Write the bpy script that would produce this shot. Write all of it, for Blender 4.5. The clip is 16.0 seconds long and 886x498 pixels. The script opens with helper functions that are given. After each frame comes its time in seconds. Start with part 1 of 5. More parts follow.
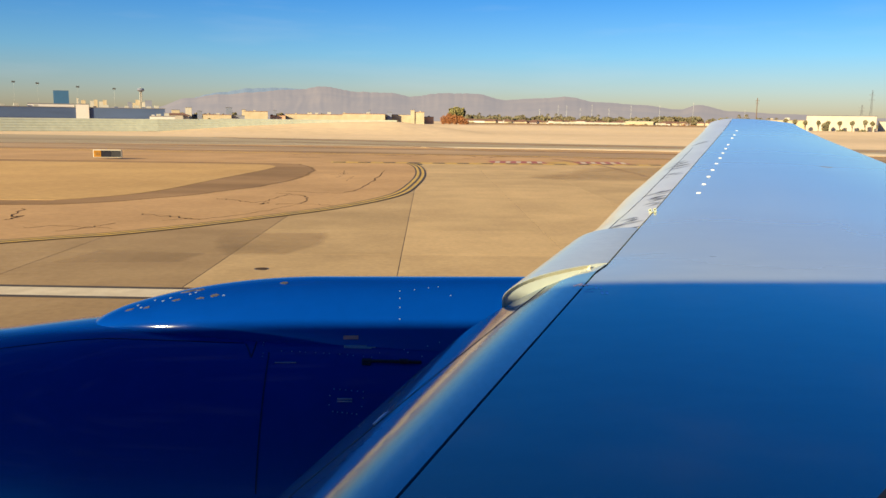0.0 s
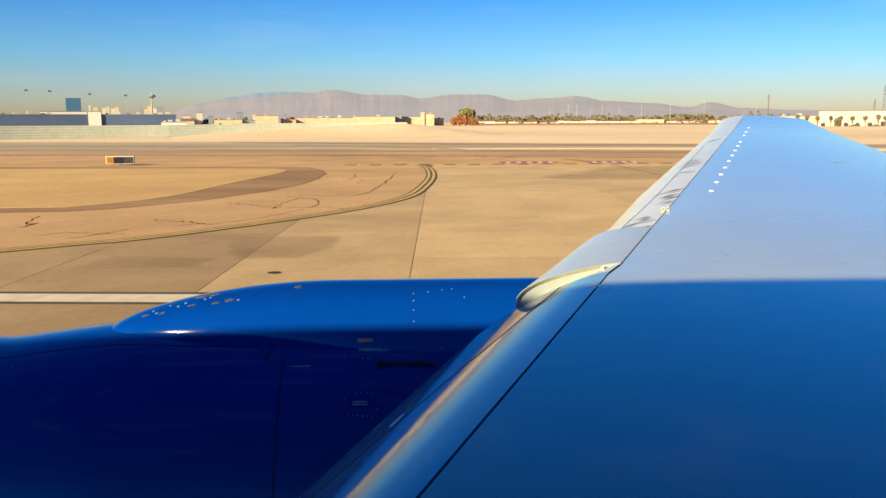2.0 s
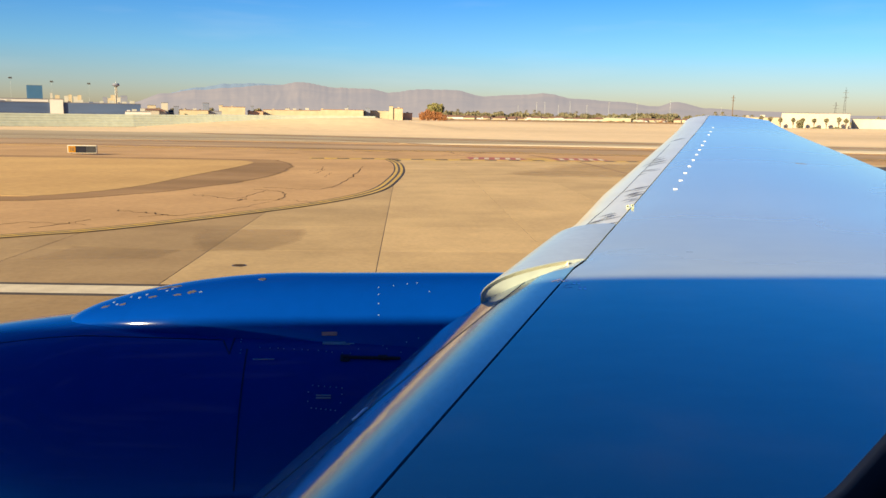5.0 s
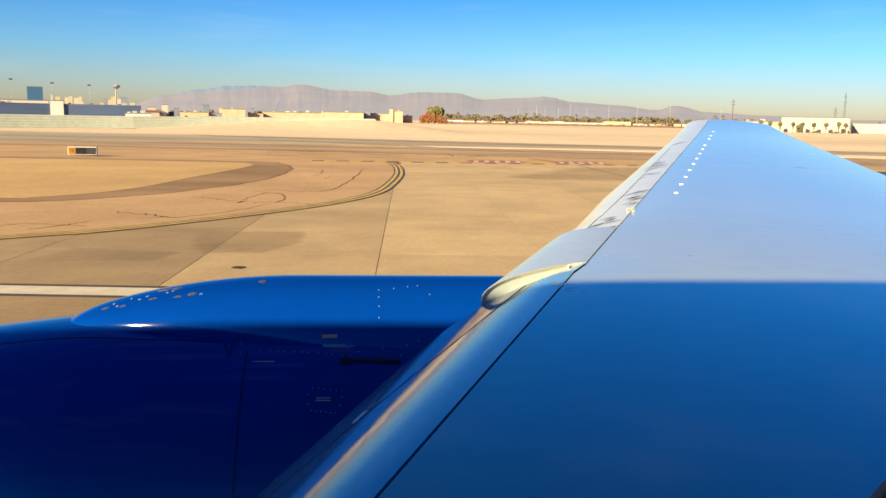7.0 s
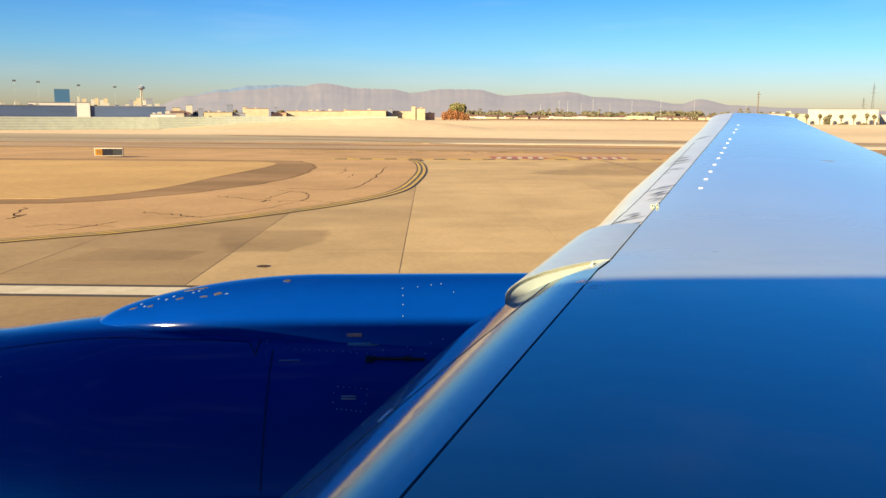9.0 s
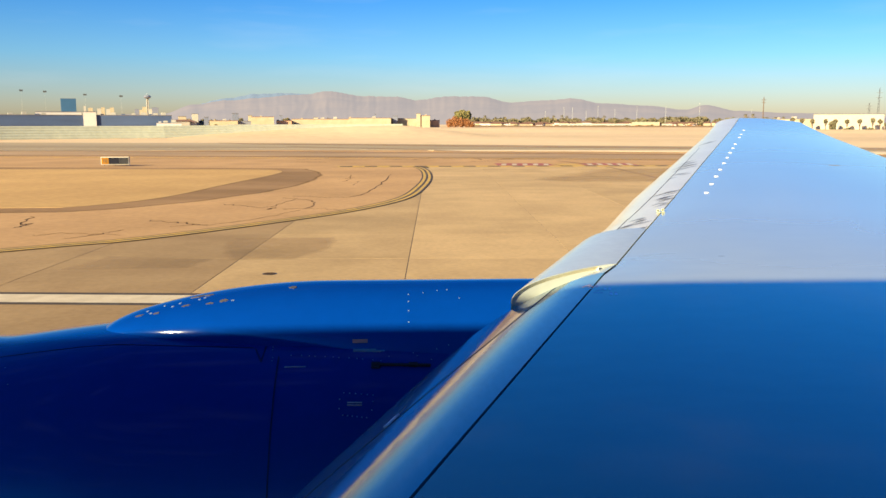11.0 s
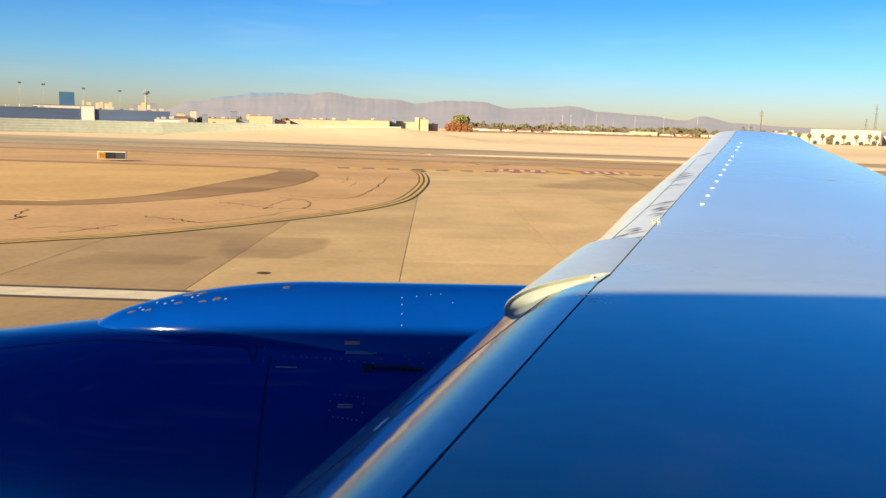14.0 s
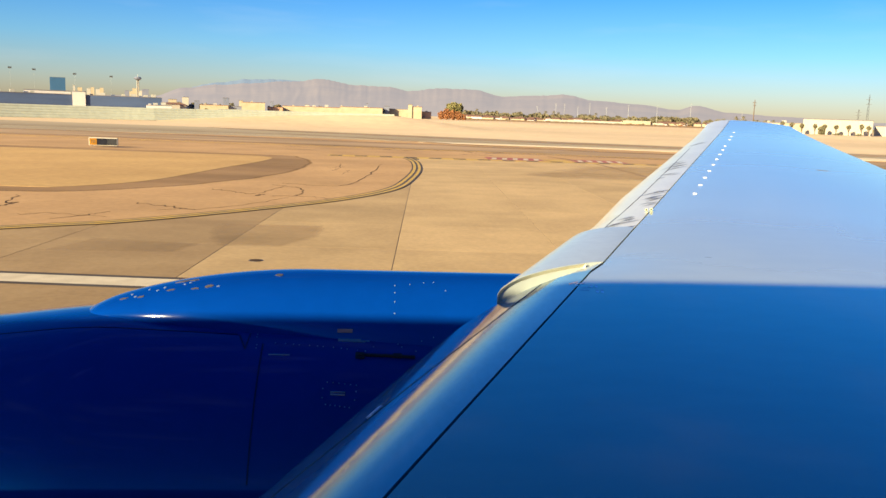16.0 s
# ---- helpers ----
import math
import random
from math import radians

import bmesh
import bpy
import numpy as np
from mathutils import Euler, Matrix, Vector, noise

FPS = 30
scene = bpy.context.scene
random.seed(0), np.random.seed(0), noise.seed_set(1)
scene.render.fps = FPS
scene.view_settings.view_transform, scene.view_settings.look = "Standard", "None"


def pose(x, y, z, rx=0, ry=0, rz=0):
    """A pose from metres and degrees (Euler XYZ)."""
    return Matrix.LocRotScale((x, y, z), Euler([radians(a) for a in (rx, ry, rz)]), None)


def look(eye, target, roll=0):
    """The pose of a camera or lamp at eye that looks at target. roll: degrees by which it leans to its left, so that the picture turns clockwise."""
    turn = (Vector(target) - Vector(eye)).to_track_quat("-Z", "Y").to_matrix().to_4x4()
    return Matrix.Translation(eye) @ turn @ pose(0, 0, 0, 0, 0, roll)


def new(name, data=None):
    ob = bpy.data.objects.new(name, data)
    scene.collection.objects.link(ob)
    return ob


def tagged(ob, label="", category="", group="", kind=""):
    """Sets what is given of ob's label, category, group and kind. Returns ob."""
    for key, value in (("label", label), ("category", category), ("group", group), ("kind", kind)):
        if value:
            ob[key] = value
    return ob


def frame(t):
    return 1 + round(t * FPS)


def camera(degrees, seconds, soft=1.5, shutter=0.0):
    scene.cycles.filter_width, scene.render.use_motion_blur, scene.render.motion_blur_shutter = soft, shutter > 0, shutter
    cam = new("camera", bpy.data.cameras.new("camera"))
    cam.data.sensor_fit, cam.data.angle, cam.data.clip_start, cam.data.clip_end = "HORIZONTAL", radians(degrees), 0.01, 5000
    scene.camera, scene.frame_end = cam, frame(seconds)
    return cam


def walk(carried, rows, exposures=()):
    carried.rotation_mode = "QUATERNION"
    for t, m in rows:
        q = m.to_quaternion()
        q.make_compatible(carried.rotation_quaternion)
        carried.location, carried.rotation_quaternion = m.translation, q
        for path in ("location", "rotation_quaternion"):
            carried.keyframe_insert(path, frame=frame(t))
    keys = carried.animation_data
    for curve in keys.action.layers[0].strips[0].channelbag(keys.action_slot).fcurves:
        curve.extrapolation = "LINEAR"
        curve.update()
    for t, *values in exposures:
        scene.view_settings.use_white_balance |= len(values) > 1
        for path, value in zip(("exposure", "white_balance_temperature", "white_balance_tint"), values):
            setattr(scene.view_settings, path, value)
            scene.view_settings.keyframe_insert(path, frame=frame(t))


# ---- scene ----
# World: x aft along the aircraft, y outboard over the wing, z up, metres.
cam = camera(56.0, 16.0)
EXPOSURE = 1.5
PATH = [
    (0.0, look((0.0040, 0.0035, 4.3956), (0.6060, 9.8678, 2.8682), 0.74)),
    (0.5, look((0.0009, -0.0003, 4.3999), (0.6061, 9.8599, 2.8479), 0.32)),
    (1.0, look((0.0023, 0.0019, 4.3986), (0.5293, 9.8720, 2.8812), -0.13)),
    (1.5, look((0.0027, 0.0046, 4.3923), (0.5019, 9.8826, 2.9167), 0.12)),
    (2.0, look((-0.0024, -0.0015, 4.4001), (0.4577, 9.8728, 2.8881), -0.18)),
    (2.5, look((0.0046, 0.0036, 4.3969), (0.4349, 9.8772, 2.8716), -0.09)),
    (3.0, look((0.0037, 0.0005, 4.3971), (0.4753, 9.8736, 2.8808), 0.05)),
    (3.5, look((0.0032, 0.0020, 4.3931), (0.5114, 9.8756, 2.8916), 0.20)),
    (4.0, look((0.0025, -0.0012, 4.3948), (0.5468, 9.8661, 2.8656), 0.14)),
    (4.5, look((0.0040, 0.0031, 4.3985), (0.6814, 9.8627, 2.8720), 0.80)),
    (5.0, look((0.0039, 0.0019, 4.3939), (0.8603, 9.8410, 2.8263), 0.90)),
    (7.5, look((-0.0017, 0.0040, 4.3939), (0.8444, 9.8501, 2.8646), 1.23)),
    (8.0, look((0.0006, 0.0017, 4.4001), (0.8208, 9.8451, 2.8393), 1.42)),
    (8.5, look((-0.0005, 0.0072, 4.3933), (0.6745, 9.8558, 2.7966), 0.82)),
    (9.0, look((-0.0011, 0.0004, 4.4010), (0.5796, 9.8587, 2.8271), 0.35)),
    (11.5, look((-0.0004, 0.0024, 4.3930), (0.5090, 9.8795, 2.9155), 0.05)),
    (12.0, look((-0.0005, 0.0039, 4.3975), (0.5050, 9.8829, 2.9310), 0.40)),
    (12.5, look((0.0016, 0.0044, 4.3971), (0.5329, 9.8809, 2.9228), 0.37)),
    (13.0, look((-0.0006, 0.0037, 4.3989), (0.5550, 9.8780, 2.9192), 0.63)),
    (13.5, look((0.0004, 0.0036, 4.3958), (0.5535, 9.8810, 2.9364), 0.87)),
    (14.0, look((-0.0007, 0.0062, 4.3944), (0.5742, 9.8848, 2.9514), 1.65)),
    (14.5, look((-0.0013, 0.0041, 4.3859), (0.6163, 9.8819, 2.9554), 1.24)),
    (15.0, look((-0.0041, 0.0050, 4.3928), (0.6787, 9.8712, 2.9124), 2.19)),
    (15.5, look((-0.0022, 0.0054, 4.3885), (0.6996, 9.8589, 2.8340), 2.49)),
    (16.0, look((-0.0026, 0.0050, 4.3953), (0.6631, 9.8568, 2.8145), 1.99)),
]
walk(cam, PATH, exposures=[(0.0, EXPOSURE - 0.28), (1.0, EXPOSURE - 0.06), (3.0, EXPOSURE - 0.12), (5.0, EXPOSURE - 0.11), (7.5, EXPOSURE), (16.0, EXPOSURE)])

# ---- light ----
SUN_TURN, SUN_UP = 42.0, 17.5      # degrees: from square to the cabin towards the nose; above the horizon
t_, e_ = radians(SUN_TURN), radians(SUN_UP)
SUN_WAY = Vector((math.sin(t_) * math.cos(e_), math.cos(t_) * math.cos(e_), -math.sin(e_)))
sun = new("sun", bpy.data.lights.new("sun", "SUN"))
sun.data.energy, sun.data.angle, sun.data.color = 5.0, radians(0.5), (1.0, 0.83, 0.49)
sun.matrix_world = look(Vector((0, 0, 60)), Vector((0, 0, 60)) + SUN_WAY)

world = bpy.data.worlds.new("sky")
scene.world = world
world.use_nodes = True
wn, wl = world.node_tree.nodes, world.node_tree.links
wn.clear()
w_out, w_bg = wn.new("ShaderNodeOutputWorld"), wn.new("ShaderNodeBackground")
sky = wn.new("ShaderNodeTexSky")
sky.sky_type, sky.sun_disc = "NISHITA", False
sky.sun_elevation = e_
sky.sun_rotation = math.atan2(-SUN_WAY.x, -SUN_WAY.y)
sky.air_density, sky.dust_density, sky.ozone_density = 1.0, 0.6, 3.0
w_bg.inputs["Strength"].default_value = 0.063
w_co, w_sep = wn.new("ShaderNodeTexCoord"), wn.new("ShaderNodeSeparateXYZ")
w_ramp, w_mul = wn.new("ShaderNodeValToRGB"), wn.new("ShaderNodeMix")
w_mul.data_type, w_mul.blend_type = "RGBA", "MULTIPLY"
w_mul.inputs["Factor"].default_value = 1.0
wl.new(w_co.outputs["Generated"], w_sep.inputs[0])
wl.new(w_sep.outputs["Z"], w_ramp.inputs["Fac"])
ramp = w_ramp.color_ramp
ramp.elements[0].position, ramp.elements[0].color = 0.0, (0.85, 0.70, 0.58, 1)
ramp.elements[1].position, ramp.elements[1].color = 1.0, (0.003, 0.09, 0.36, 1)
for pos, col in ((0.035, (0.65, 0.71, 0.82, 1)), (0.075, (0.41, 0.69, 0.97, 1)), (0.14, (0.19, 0.53, 0.95, 1)), (0.30, (0.012, 0.43, 0.95, 1)), (0.45, (0.008, 0.35, 0.92, 1)), (0.70, (0.004, 0.18, 0.60, 1))):
    el = ramp.elements.new(pos)
    el.color = col
# thin high cloud
w_map, w_noise, w_cr = wn.new("ShaderNodeMapping"), wn.new("ShaderNodeTexNoise"), wn.new("ShaderNodeValToRGB")
w_map.inputs["Scale"].default_value = (2.2, 2.2, 16.0)
w_map.inputs["Rotation"].default_value = (0.16, 0.05, 0.0)
w_noise.inputs["Scale"].default_value, w_noise.inputs["Detail"].default_value = 2.2, 7.0
w_cr.color_ramp.elements[0].position, w_cr.color_ramp.elements[1].position = 0.56, 0.86
w_add = wn.new("ShaderNodeMix")
w_add.data_type, w_add.blend_type = "RGBA", "MIX"
w_add.inputs[7].default_value = (5.2, 5.4, 5.6, 1)
w_cf = wn.new("ShaderNodeMath")
w_cf.operation = "MULTIPLY"
w_cf.inputs[1].default_value = 0.12
wl.new(w_co.outputs["Generated"], w_map.inputs[0])
wl.new(w_map.outputs[0], w_noise.inputs["Vector"])
wl.new(w_noise.outputs["Fac"], w_cr.inputs["Fac"])
wl.new(w_cr.outputs["Color"], w_cf.inputs[0])
wl.new(sky.outputs["Color"], w_mul.inputs[6])
wl.new(w_ramp.outputs["Color"], w_mul.inputs[7])
wl.new(w_mul.outputs[2], w_add.inputs[6])
wl.new(w_cf.outputs[0], w_add.inputs[0])
wl.new(w_add.outputs[2], w_bg.inputs["Color"])
wl.new(w_bg.outputs[0], w_out.inputs[0])

# ---- materials ----


def material(name, color, rough=0.6, metal=0.0, second=None, scale=1.0, detail=0.5, bump=0.0, bump_scale=60.0,
             stretch=(1, 1, 1), coat=0.0, random_tint=0.0, fine=0.08, spec=0.5, plan=False, wide=0.0):
    """A principled material: a broad patchy mix of two colours, a fine grain over it, and a bump."""
    m = bpy.data.materials.new(name)
    m.use_nodes = True
    n, l = m.node_tree.nodes, m.node_tree.links
    b = n["Principled BSDF"]
    second = second or tuple(c * 0.8 for c in color)
    co, mp = n.new("ShaderNodeTexCoord"), n.new("ShaderNodeMapping")
    mp.inputs["Scale"].default_value = stretch
    geo = n.new("ShaderNodeNewGeometry") if plan else None      # plan: the pattern runs on over all pieces
    where = geo.outputs["Position"] if plan else co.outputs["Object"]
    l.new(where, mp.inputs[0])
    big, small = n.new("ShaderNodeTexNoise"), n.new("ShaderNodeTexNoise")
    big.inputs["Scale"].default_value, big.inputs["Detail"].default_value = scale, 5.0
    small.inputs["Scale"].default_value, small.inputs["Detail"].default_value = scale * 17, 4.0
    l.new(mp.outputs[0], big.inputs["Vector"]), l.new(mp.outputs[0], small.inputs["Vector"])
    cr = n.new("ShaderNodeValToRGB")
    cr.color_ramp.elements[0].position, cr.color_ramp.elements[1].position = 0.5 - 0.25 * detail, 0.5 + 0.25 * detail
    cr.color_ramp.elements[0].color, cr.color_ramp.elements[1].color = (*color, 1), (*second, 1)
    l.new(big.outputs["Fac"], cr.inputs["Fac"])
    mr = n.new("ShaderNodeMapRange")
    mr.inputs["From Min"].default_value, mr.inputs["From Max"].default_value = 0.3, 0.7
    mr.inputs["To Min"].default_value, mr.inputs["To Max"].default_value = 1 - fine, 1 + fine
    l.new(small.outputs["Fac"], mr.inputs["Value"])
    mix = n.new("ShaderNodeVectorMath")
    mix.operation = "SCALE"
    l.new(cr.outputs["Color"], mix.inputs[0]), l.new(mr.outputs[0], mix.inputs["Scale"])
    last = mix.outputs[0]
    if wide:      # broad stains
        st, mr3, mix3 = n.new("ShaderNodeTexNoise"), n.new("ShaderNodeMapRange"), n.new("ShaderNodeVectorMath")
        st.inputs["Scale"].default_value, st.inputs["Detail"].default_value = scale * 0.32, 3.0
        mr3.inputs["From Min"].default_value, mr3.inputs["From Max"].default_value = 0.35, 0.65
        mr3.inputs["To Min"].default_value, mr3.inputs["To Max"].default_value = 1 - wide, 1 + wide
        mix3.operation = "SCALE"
        l.new(mp.outputs[0], st.inputs["Vector"]), l.new(st.outputs["Fac"], mr3.inputs["Value"])
        l.new(last, mix3.inputs[0]), l.new(mr3.outputs[0], mix3.inputs["Scale"])
        last = mix3.outputs[0]
    if random_tint:
        oi, mr2, mix2 = n.new("ShaderNodeObjectInfo"), n.new("ShaderNodeMapRange"), n.new("ShaderNodeVectorMath")
        mr2.inputs["To Min"].default_value, mr2.inputs["To Max"].default_value = 1 - random_tint, 1 + random_tint
        mix2.operation = "SCALE"
        l.new(oi.outputs["Random"], mr2.inputs["Value"]), l.new(mr2.outputs[0], mix2.inputs["Scale"])
        l.new(last, mix2.inputs[0])
        last = mix2.outputs[0]
    l.new(last, b.inputs["Base Color"])
    b.inputs["Roughness"].default_value, b.inputs["Metallic"].default_value = rough, metal
    b.inputs["Coat Weight"].default_value = coat
    b.inputs["Coat Roughness"].default_value = 0.06
    b.inputs["Specular IOR Level"].default_value = spec
    rr = n.new("ShaderNodeMapRange")
    rr.inputs["To Min"].default_value, rr.inputs["To Max"].default_value = max(0.02, rough * 0.85), min(1.0, rough * 1.15)
    l.new(big.outputs["Fac"], rr.inputs["Value"]), l.new(rr.outputs[0], b.inputs["Roughness"])
    if bump:
        bn, bu = n.new("ShaderNodeTexNoise"), n.new("ShaderNodeBump")
        bn.inputs["Scale"].default_value, bn.inputs["Detail"].default_value = bump_scale, 3.0
        l.new(where, bn.inputs["Vector"])
        bu.inputs["Strength"].default_value, bu.inputs["Distance"].default_value = bump, 0.02
        l.new(bn.outputs["Fac"], bu.inputs["Height"]), l.new(bu.outputs[0], b.inputs["Normal"])
    return m


SAND = material("desert sand", (0.78, 0.58, 0.355), 0.95, second=(0.71, 0.525, 0.315), scale=0.02, bump=0.4, bump_scale=1.2, spec=0.1, plan=True, wide=0.10)
ISLAND = material("island gravel", (0.57, 0.36, 0.148), 0.95, second=(0.50, 0.31, 0.13), scale=0.12, bump=0.5, bump_scale=6, spec=0.1, plan=True, wide=0.08)
CONCRETE = material("tan concrete", (0.56, 0.385, 0.185), 0.85, second=(0.49, 0.335, 0.165), scale=0.35, random_tint=0.06, bump=0.15, bump_scale=30, spec=0.2, plan=True, wide=0.07)
DARK_CONCRETE = material("darker brown-tan concrete", (0.362, 0.243, 0.119), 0.85, second=(0.308, 0.203, 0.1), scale=0.35, random_tint=0.05, bump=0.15, bump_scale=30, spec=0.2, plan=True, wide=0.10)
MID_CONCRETE = material("mid-tone tan concrete", (0.475, 0.325, 0.157), 0.85, second=(0.415, 0.282, 0.137), scale=0.35, random_tint=0.05, bump=0.15, bump_scale=30, spec=0.2, plan=True, wide=0.09)
STAIN = material("stained concrete", (0.435, 0.30, 0.165), 0.85, second=(0.385, 0.264, 0.148), scale=0.5, bump=0.15, bump_scale=30, spec=0.2, plan=True, wide=0.2)
JOINT = material("joint filler", (0.07, 0.055, 0.045), 0.9, scale=2.0)
SHOULDER = material("worn pinkish asphalt", (0.53, 0.325, 0.152), 0.9, second=(0.46, 0.28, 0.132), scale=0.18, bump=0.2, bump_scale=25, spec=0.15, plan=True, wide=0.10)
ASPHALT = material("brown-grey asphalt", (0.27, 0.175, 0.098), 0.9, second=(0.23, 0.15, 0.088), scale=0.25, stretch=(0.3, 1, 1), bump=0.3, bump_scale=40, spec=0.15, plan=True, wide=0.16)
TAXI = material("taxiway concrete", (0.44, 0.345, 0.215), 0.85, second=(0.38, 0.295, 0.185), scale=0.06, stretch=(0.25, 1, 1), spec=0.2, plan=True, wide=0.18)
PALE = material("pale compacted earth", (0.74, 0.60, 0.40), 0.95, second=(0.68, 0.55, 0.37), scale=0.03, spec=0.1, plan=True)
WHITE_LINE = material("white marking paint", (0.66, 0.555, 0.375), 0.7, second=(0.56, 0.465, 0.31), scale=1.6)
YELLOW_LINE = material("yellow marking paint", (0.66, 0.40, 0.045), 0.7, second=(0.48, 0.31, 0.07), scale=1.2)
BLACK_LINE = material("black marking paint", (0.060, 0.040, 0.024), 0.8, second=(0.07, 0.055, 0.04), scale=1.2)
RED_SIGN = material("red marking paint", (0.40, 0.10, 0.07), 0.75, second=(0.33, 0.10, 0.07), scale=0.8)
TAR = material("crack sealer", (0.075, 0.045, 0.026), 0.9, scale=3.0, spec=0.1)
WING = material("pale grey wing paint", (0.46, 0.485, 0.335), 0.27, second=(0.435, 0.46, 0.32), scale=0.5, stretch=(0.5, 1, 1), fine=0.03, coat=0.85)
# blue in this base stands in for mirrored sky and engine cowl
METAL = material("pale grey leading edge with reflected-blue tint", (0.20, 0.355, 0.42), 0.065, 0.15, second=(0.185, 0.33, 0.39), scale=1.2, stretch=(2, 0.5, 1), fine=0.05, bump=0.02, bump_scale=6)
SLAT = material("slat grey metal paint", (0.74, 0.67, 0.46), 0.30, second=(0.67, 0.61, 0.43), scale=1.2, stretch=(2, 0.6, 1), fine=0.05, coat=0.35)
SLAT_TOP = material("pale grey slat paint", (0.46, 0.50, 0.47), 0.25, second=(0.42, 0.465, 0.44), scale=1.2, fine=0.04, coat=0.2)
CREAM = material("cream primer", (0.74, 0.68, 0.48), 0.6, second=(0.66, 0.60, 0.42), scale=6, bump=0.1)
BLUE = material("glossy royal blue paint", (0.0004, 0.034, 0.235), 0.07, second=(0.0004, 0.030, 0.215), scale=0.6, coat=0.0, spec=0.5, fine=0.03, bump=0.01, bump_scale=3)
SEAM = material("dark seam sealant", (0.010, 0.012, 0.02), 0.7, scale=4)
COWL_SEAM = material("narrow cowl seam", (0.001, 0.009, 0.055), 0.5, scale=4)
CHIP = material("chipped bare patch", (0.10, 0.078, 0.06), 0.6, second=(0.015, 0.03, 0.07), scale=40, detail=1.2)
RIVET = material("pale rivet", (0.22, 0.30, 0.46), 0.4, 0.3, scale=20)
TAB_WHITE = material("white tab paint", (0.75, 0.76, 0.76), 0.5, scale=30)
# white decal colour lowered to sink into the shaded cowl
LABEL_WHITE = material("white decal darkened for shade", (0.30, 0.33, 0.38), 0.5, scale=30)
LABEL_RED = material("faded caution decal", (0.60, 0.26, 0.18), 0.5, scale=30)
MARK_RED = material("red stencil paled for shade", (0.52, 0.30, 0.31), 0.27, second=(0.48, 0.38, 0.36), scale=25, coat=0.85)
BODY = material("aircraft body paint", (0.004, 0.007, 0.028), 0.45, scale=0.4, spec=0.25)
DIRT = material("grey dirt film", (0.07, 0.07, 0.075), 0.8, second=(0.16, 0.16, 0.17), scale=14, detail=1.0)
STEEL = material("dark weathered steel", (0.08, 0.08, 0.085), 0.55, 0.5, scale=3)


def feathered(m, streak=(1, 1, 1), scale=1.2, low=0.25, high=0.75):
    """Let a worn film fade out towards its rim, unevenly."""
    n, l = m.node_tree.nodes, m.node_tree.links
    at, geo, mp, no = n.new("ShaderNodeAttribute"), n.new("ShaderNodeNewGeometry"), n.new("ShaderNodeMapping"), n.new("ShaderNodeTexNoise")
    at.attribute_name = "cover"
    mp.inputs["Scale"].default_value = streak
    no.inputs["Scale"].default_value, no.inputs["Detail"].default_value = scale, 4.0
    l.new(geo.outputs["Position"], mp.inputs[0]), l.new(mp.outputs[0], no.inputs["Vector"])
    add, mr = n.new("ShaderNodeMath"), n.new("ShaderNodeMapRange")
    add.operation = "MULTIPLY_ADD"
    add.inputs[1].default_value = 0.9
    l.new(no.outputs["Fac"], add.inputs[0])
    l.new(at.outputs["Fac"], add.inputs[2])
    mr.inputs["From Min"].default_value, mr.inputs["From Max"].default_value = low + 0.45, high + 0.45
    l.new(add.outputs[0], mr.inputs["Value"]), l.new(mr.outputs[0], n["Principled BSDF"].inputs["Alpha"])
    return m


TRACK = feathered(material("tyre-darkened asphalt", (0.33, 0.205, 0.105), 0.9, second=(0.28, 0.172, 0.09), scale=0.25, stretch=(0.3, 1, 1), bump=0.3, bump_scale=40, spec=0.06, plan=True, wide=0.16), (0.25, 1, 1), 0.35, 0.2, 0.8)
FAR_TRACK = feathered(material("faint tyre-worn strip", (0.43, 0.29, 0.165), 0.9, second=(0.37, 0.25, 0.145), scale=0.25, stretch=(0.3, 1, 1), spec=0.15, plan=True, wide=0.18), (0.25, 1, 1), 0.35, 0.2, 0.9)
feathered(STAIN, scale=0.8, low=0.3, high=2.8)
SMEAR = feathered(material("grey dirt film", (0.06, 0.065, 0.08), 0.5, second=(0.12, 0.12, 0.13), scale=14, detail=1.0), (1, 1, 1), 9, 0.25, 1.6)

# ---- builders ----


def link(name, verts, faces, mat, parent=None, label="", smooth=False):
    me = bpy.data.meshes.new(name)
    me.from_pydata([tuple(v) for v in verts], [], faces)
    bm = bmesh.new()
    bm.from_mesh(me)
    bmesh.ops.recalc_face_normals(bm, faces=bm.faces)
    bm.to_mesh(me)
    bm.free()
    me.materials.append(mat)
    if smooth:
        me.shade_smooth()
    ob = new(name, me)
    ob.parent = parent
    if label:
        ob["label"] = label
    return ob


def part(name, bm, mat, parent=None, label="", smooth=False):
    """One bmesh as one mesh object under a thing or a part."""
    me = bpy.data.meshes.new(name)
    bmesh.ops.recalc_face_normals(bm, faces=bm.faces)
    bm.to_mesh(me)
    bm.free()
    me.materials.append(mat)
    if smooth:
        me.shade_smooth()
    ob = new(name, me)
    ob.parent = parent
    if label:
        ob["label"] = label
    return ob


def box(bm, lo, hi, bevel=0.0):
    """A box between two corners, its edges bevelled, added to bm."""
    b = bmesh.new()
    bmesh.ops.create_cube(b, size=1)
    lo, hi = Vector(lo), Vector(hi)
    for v in b.verts:
        v.co = Vector([lo[i] + (v.co[i] + 0.5) * (hi[i] - lo[i]) for i in range(3)])
    if bevel:
        bmesh.ops.bevel(b, geom=b.edges[:], offset=bevel, segments=1, affect="EDGES")
    me = bpy.data.meshes.new("tmp")
    b.to_mesh(me)
    b.free()
    bm.from_mesh(me)
    bpy.data.meshes.remove(me)
    return bm


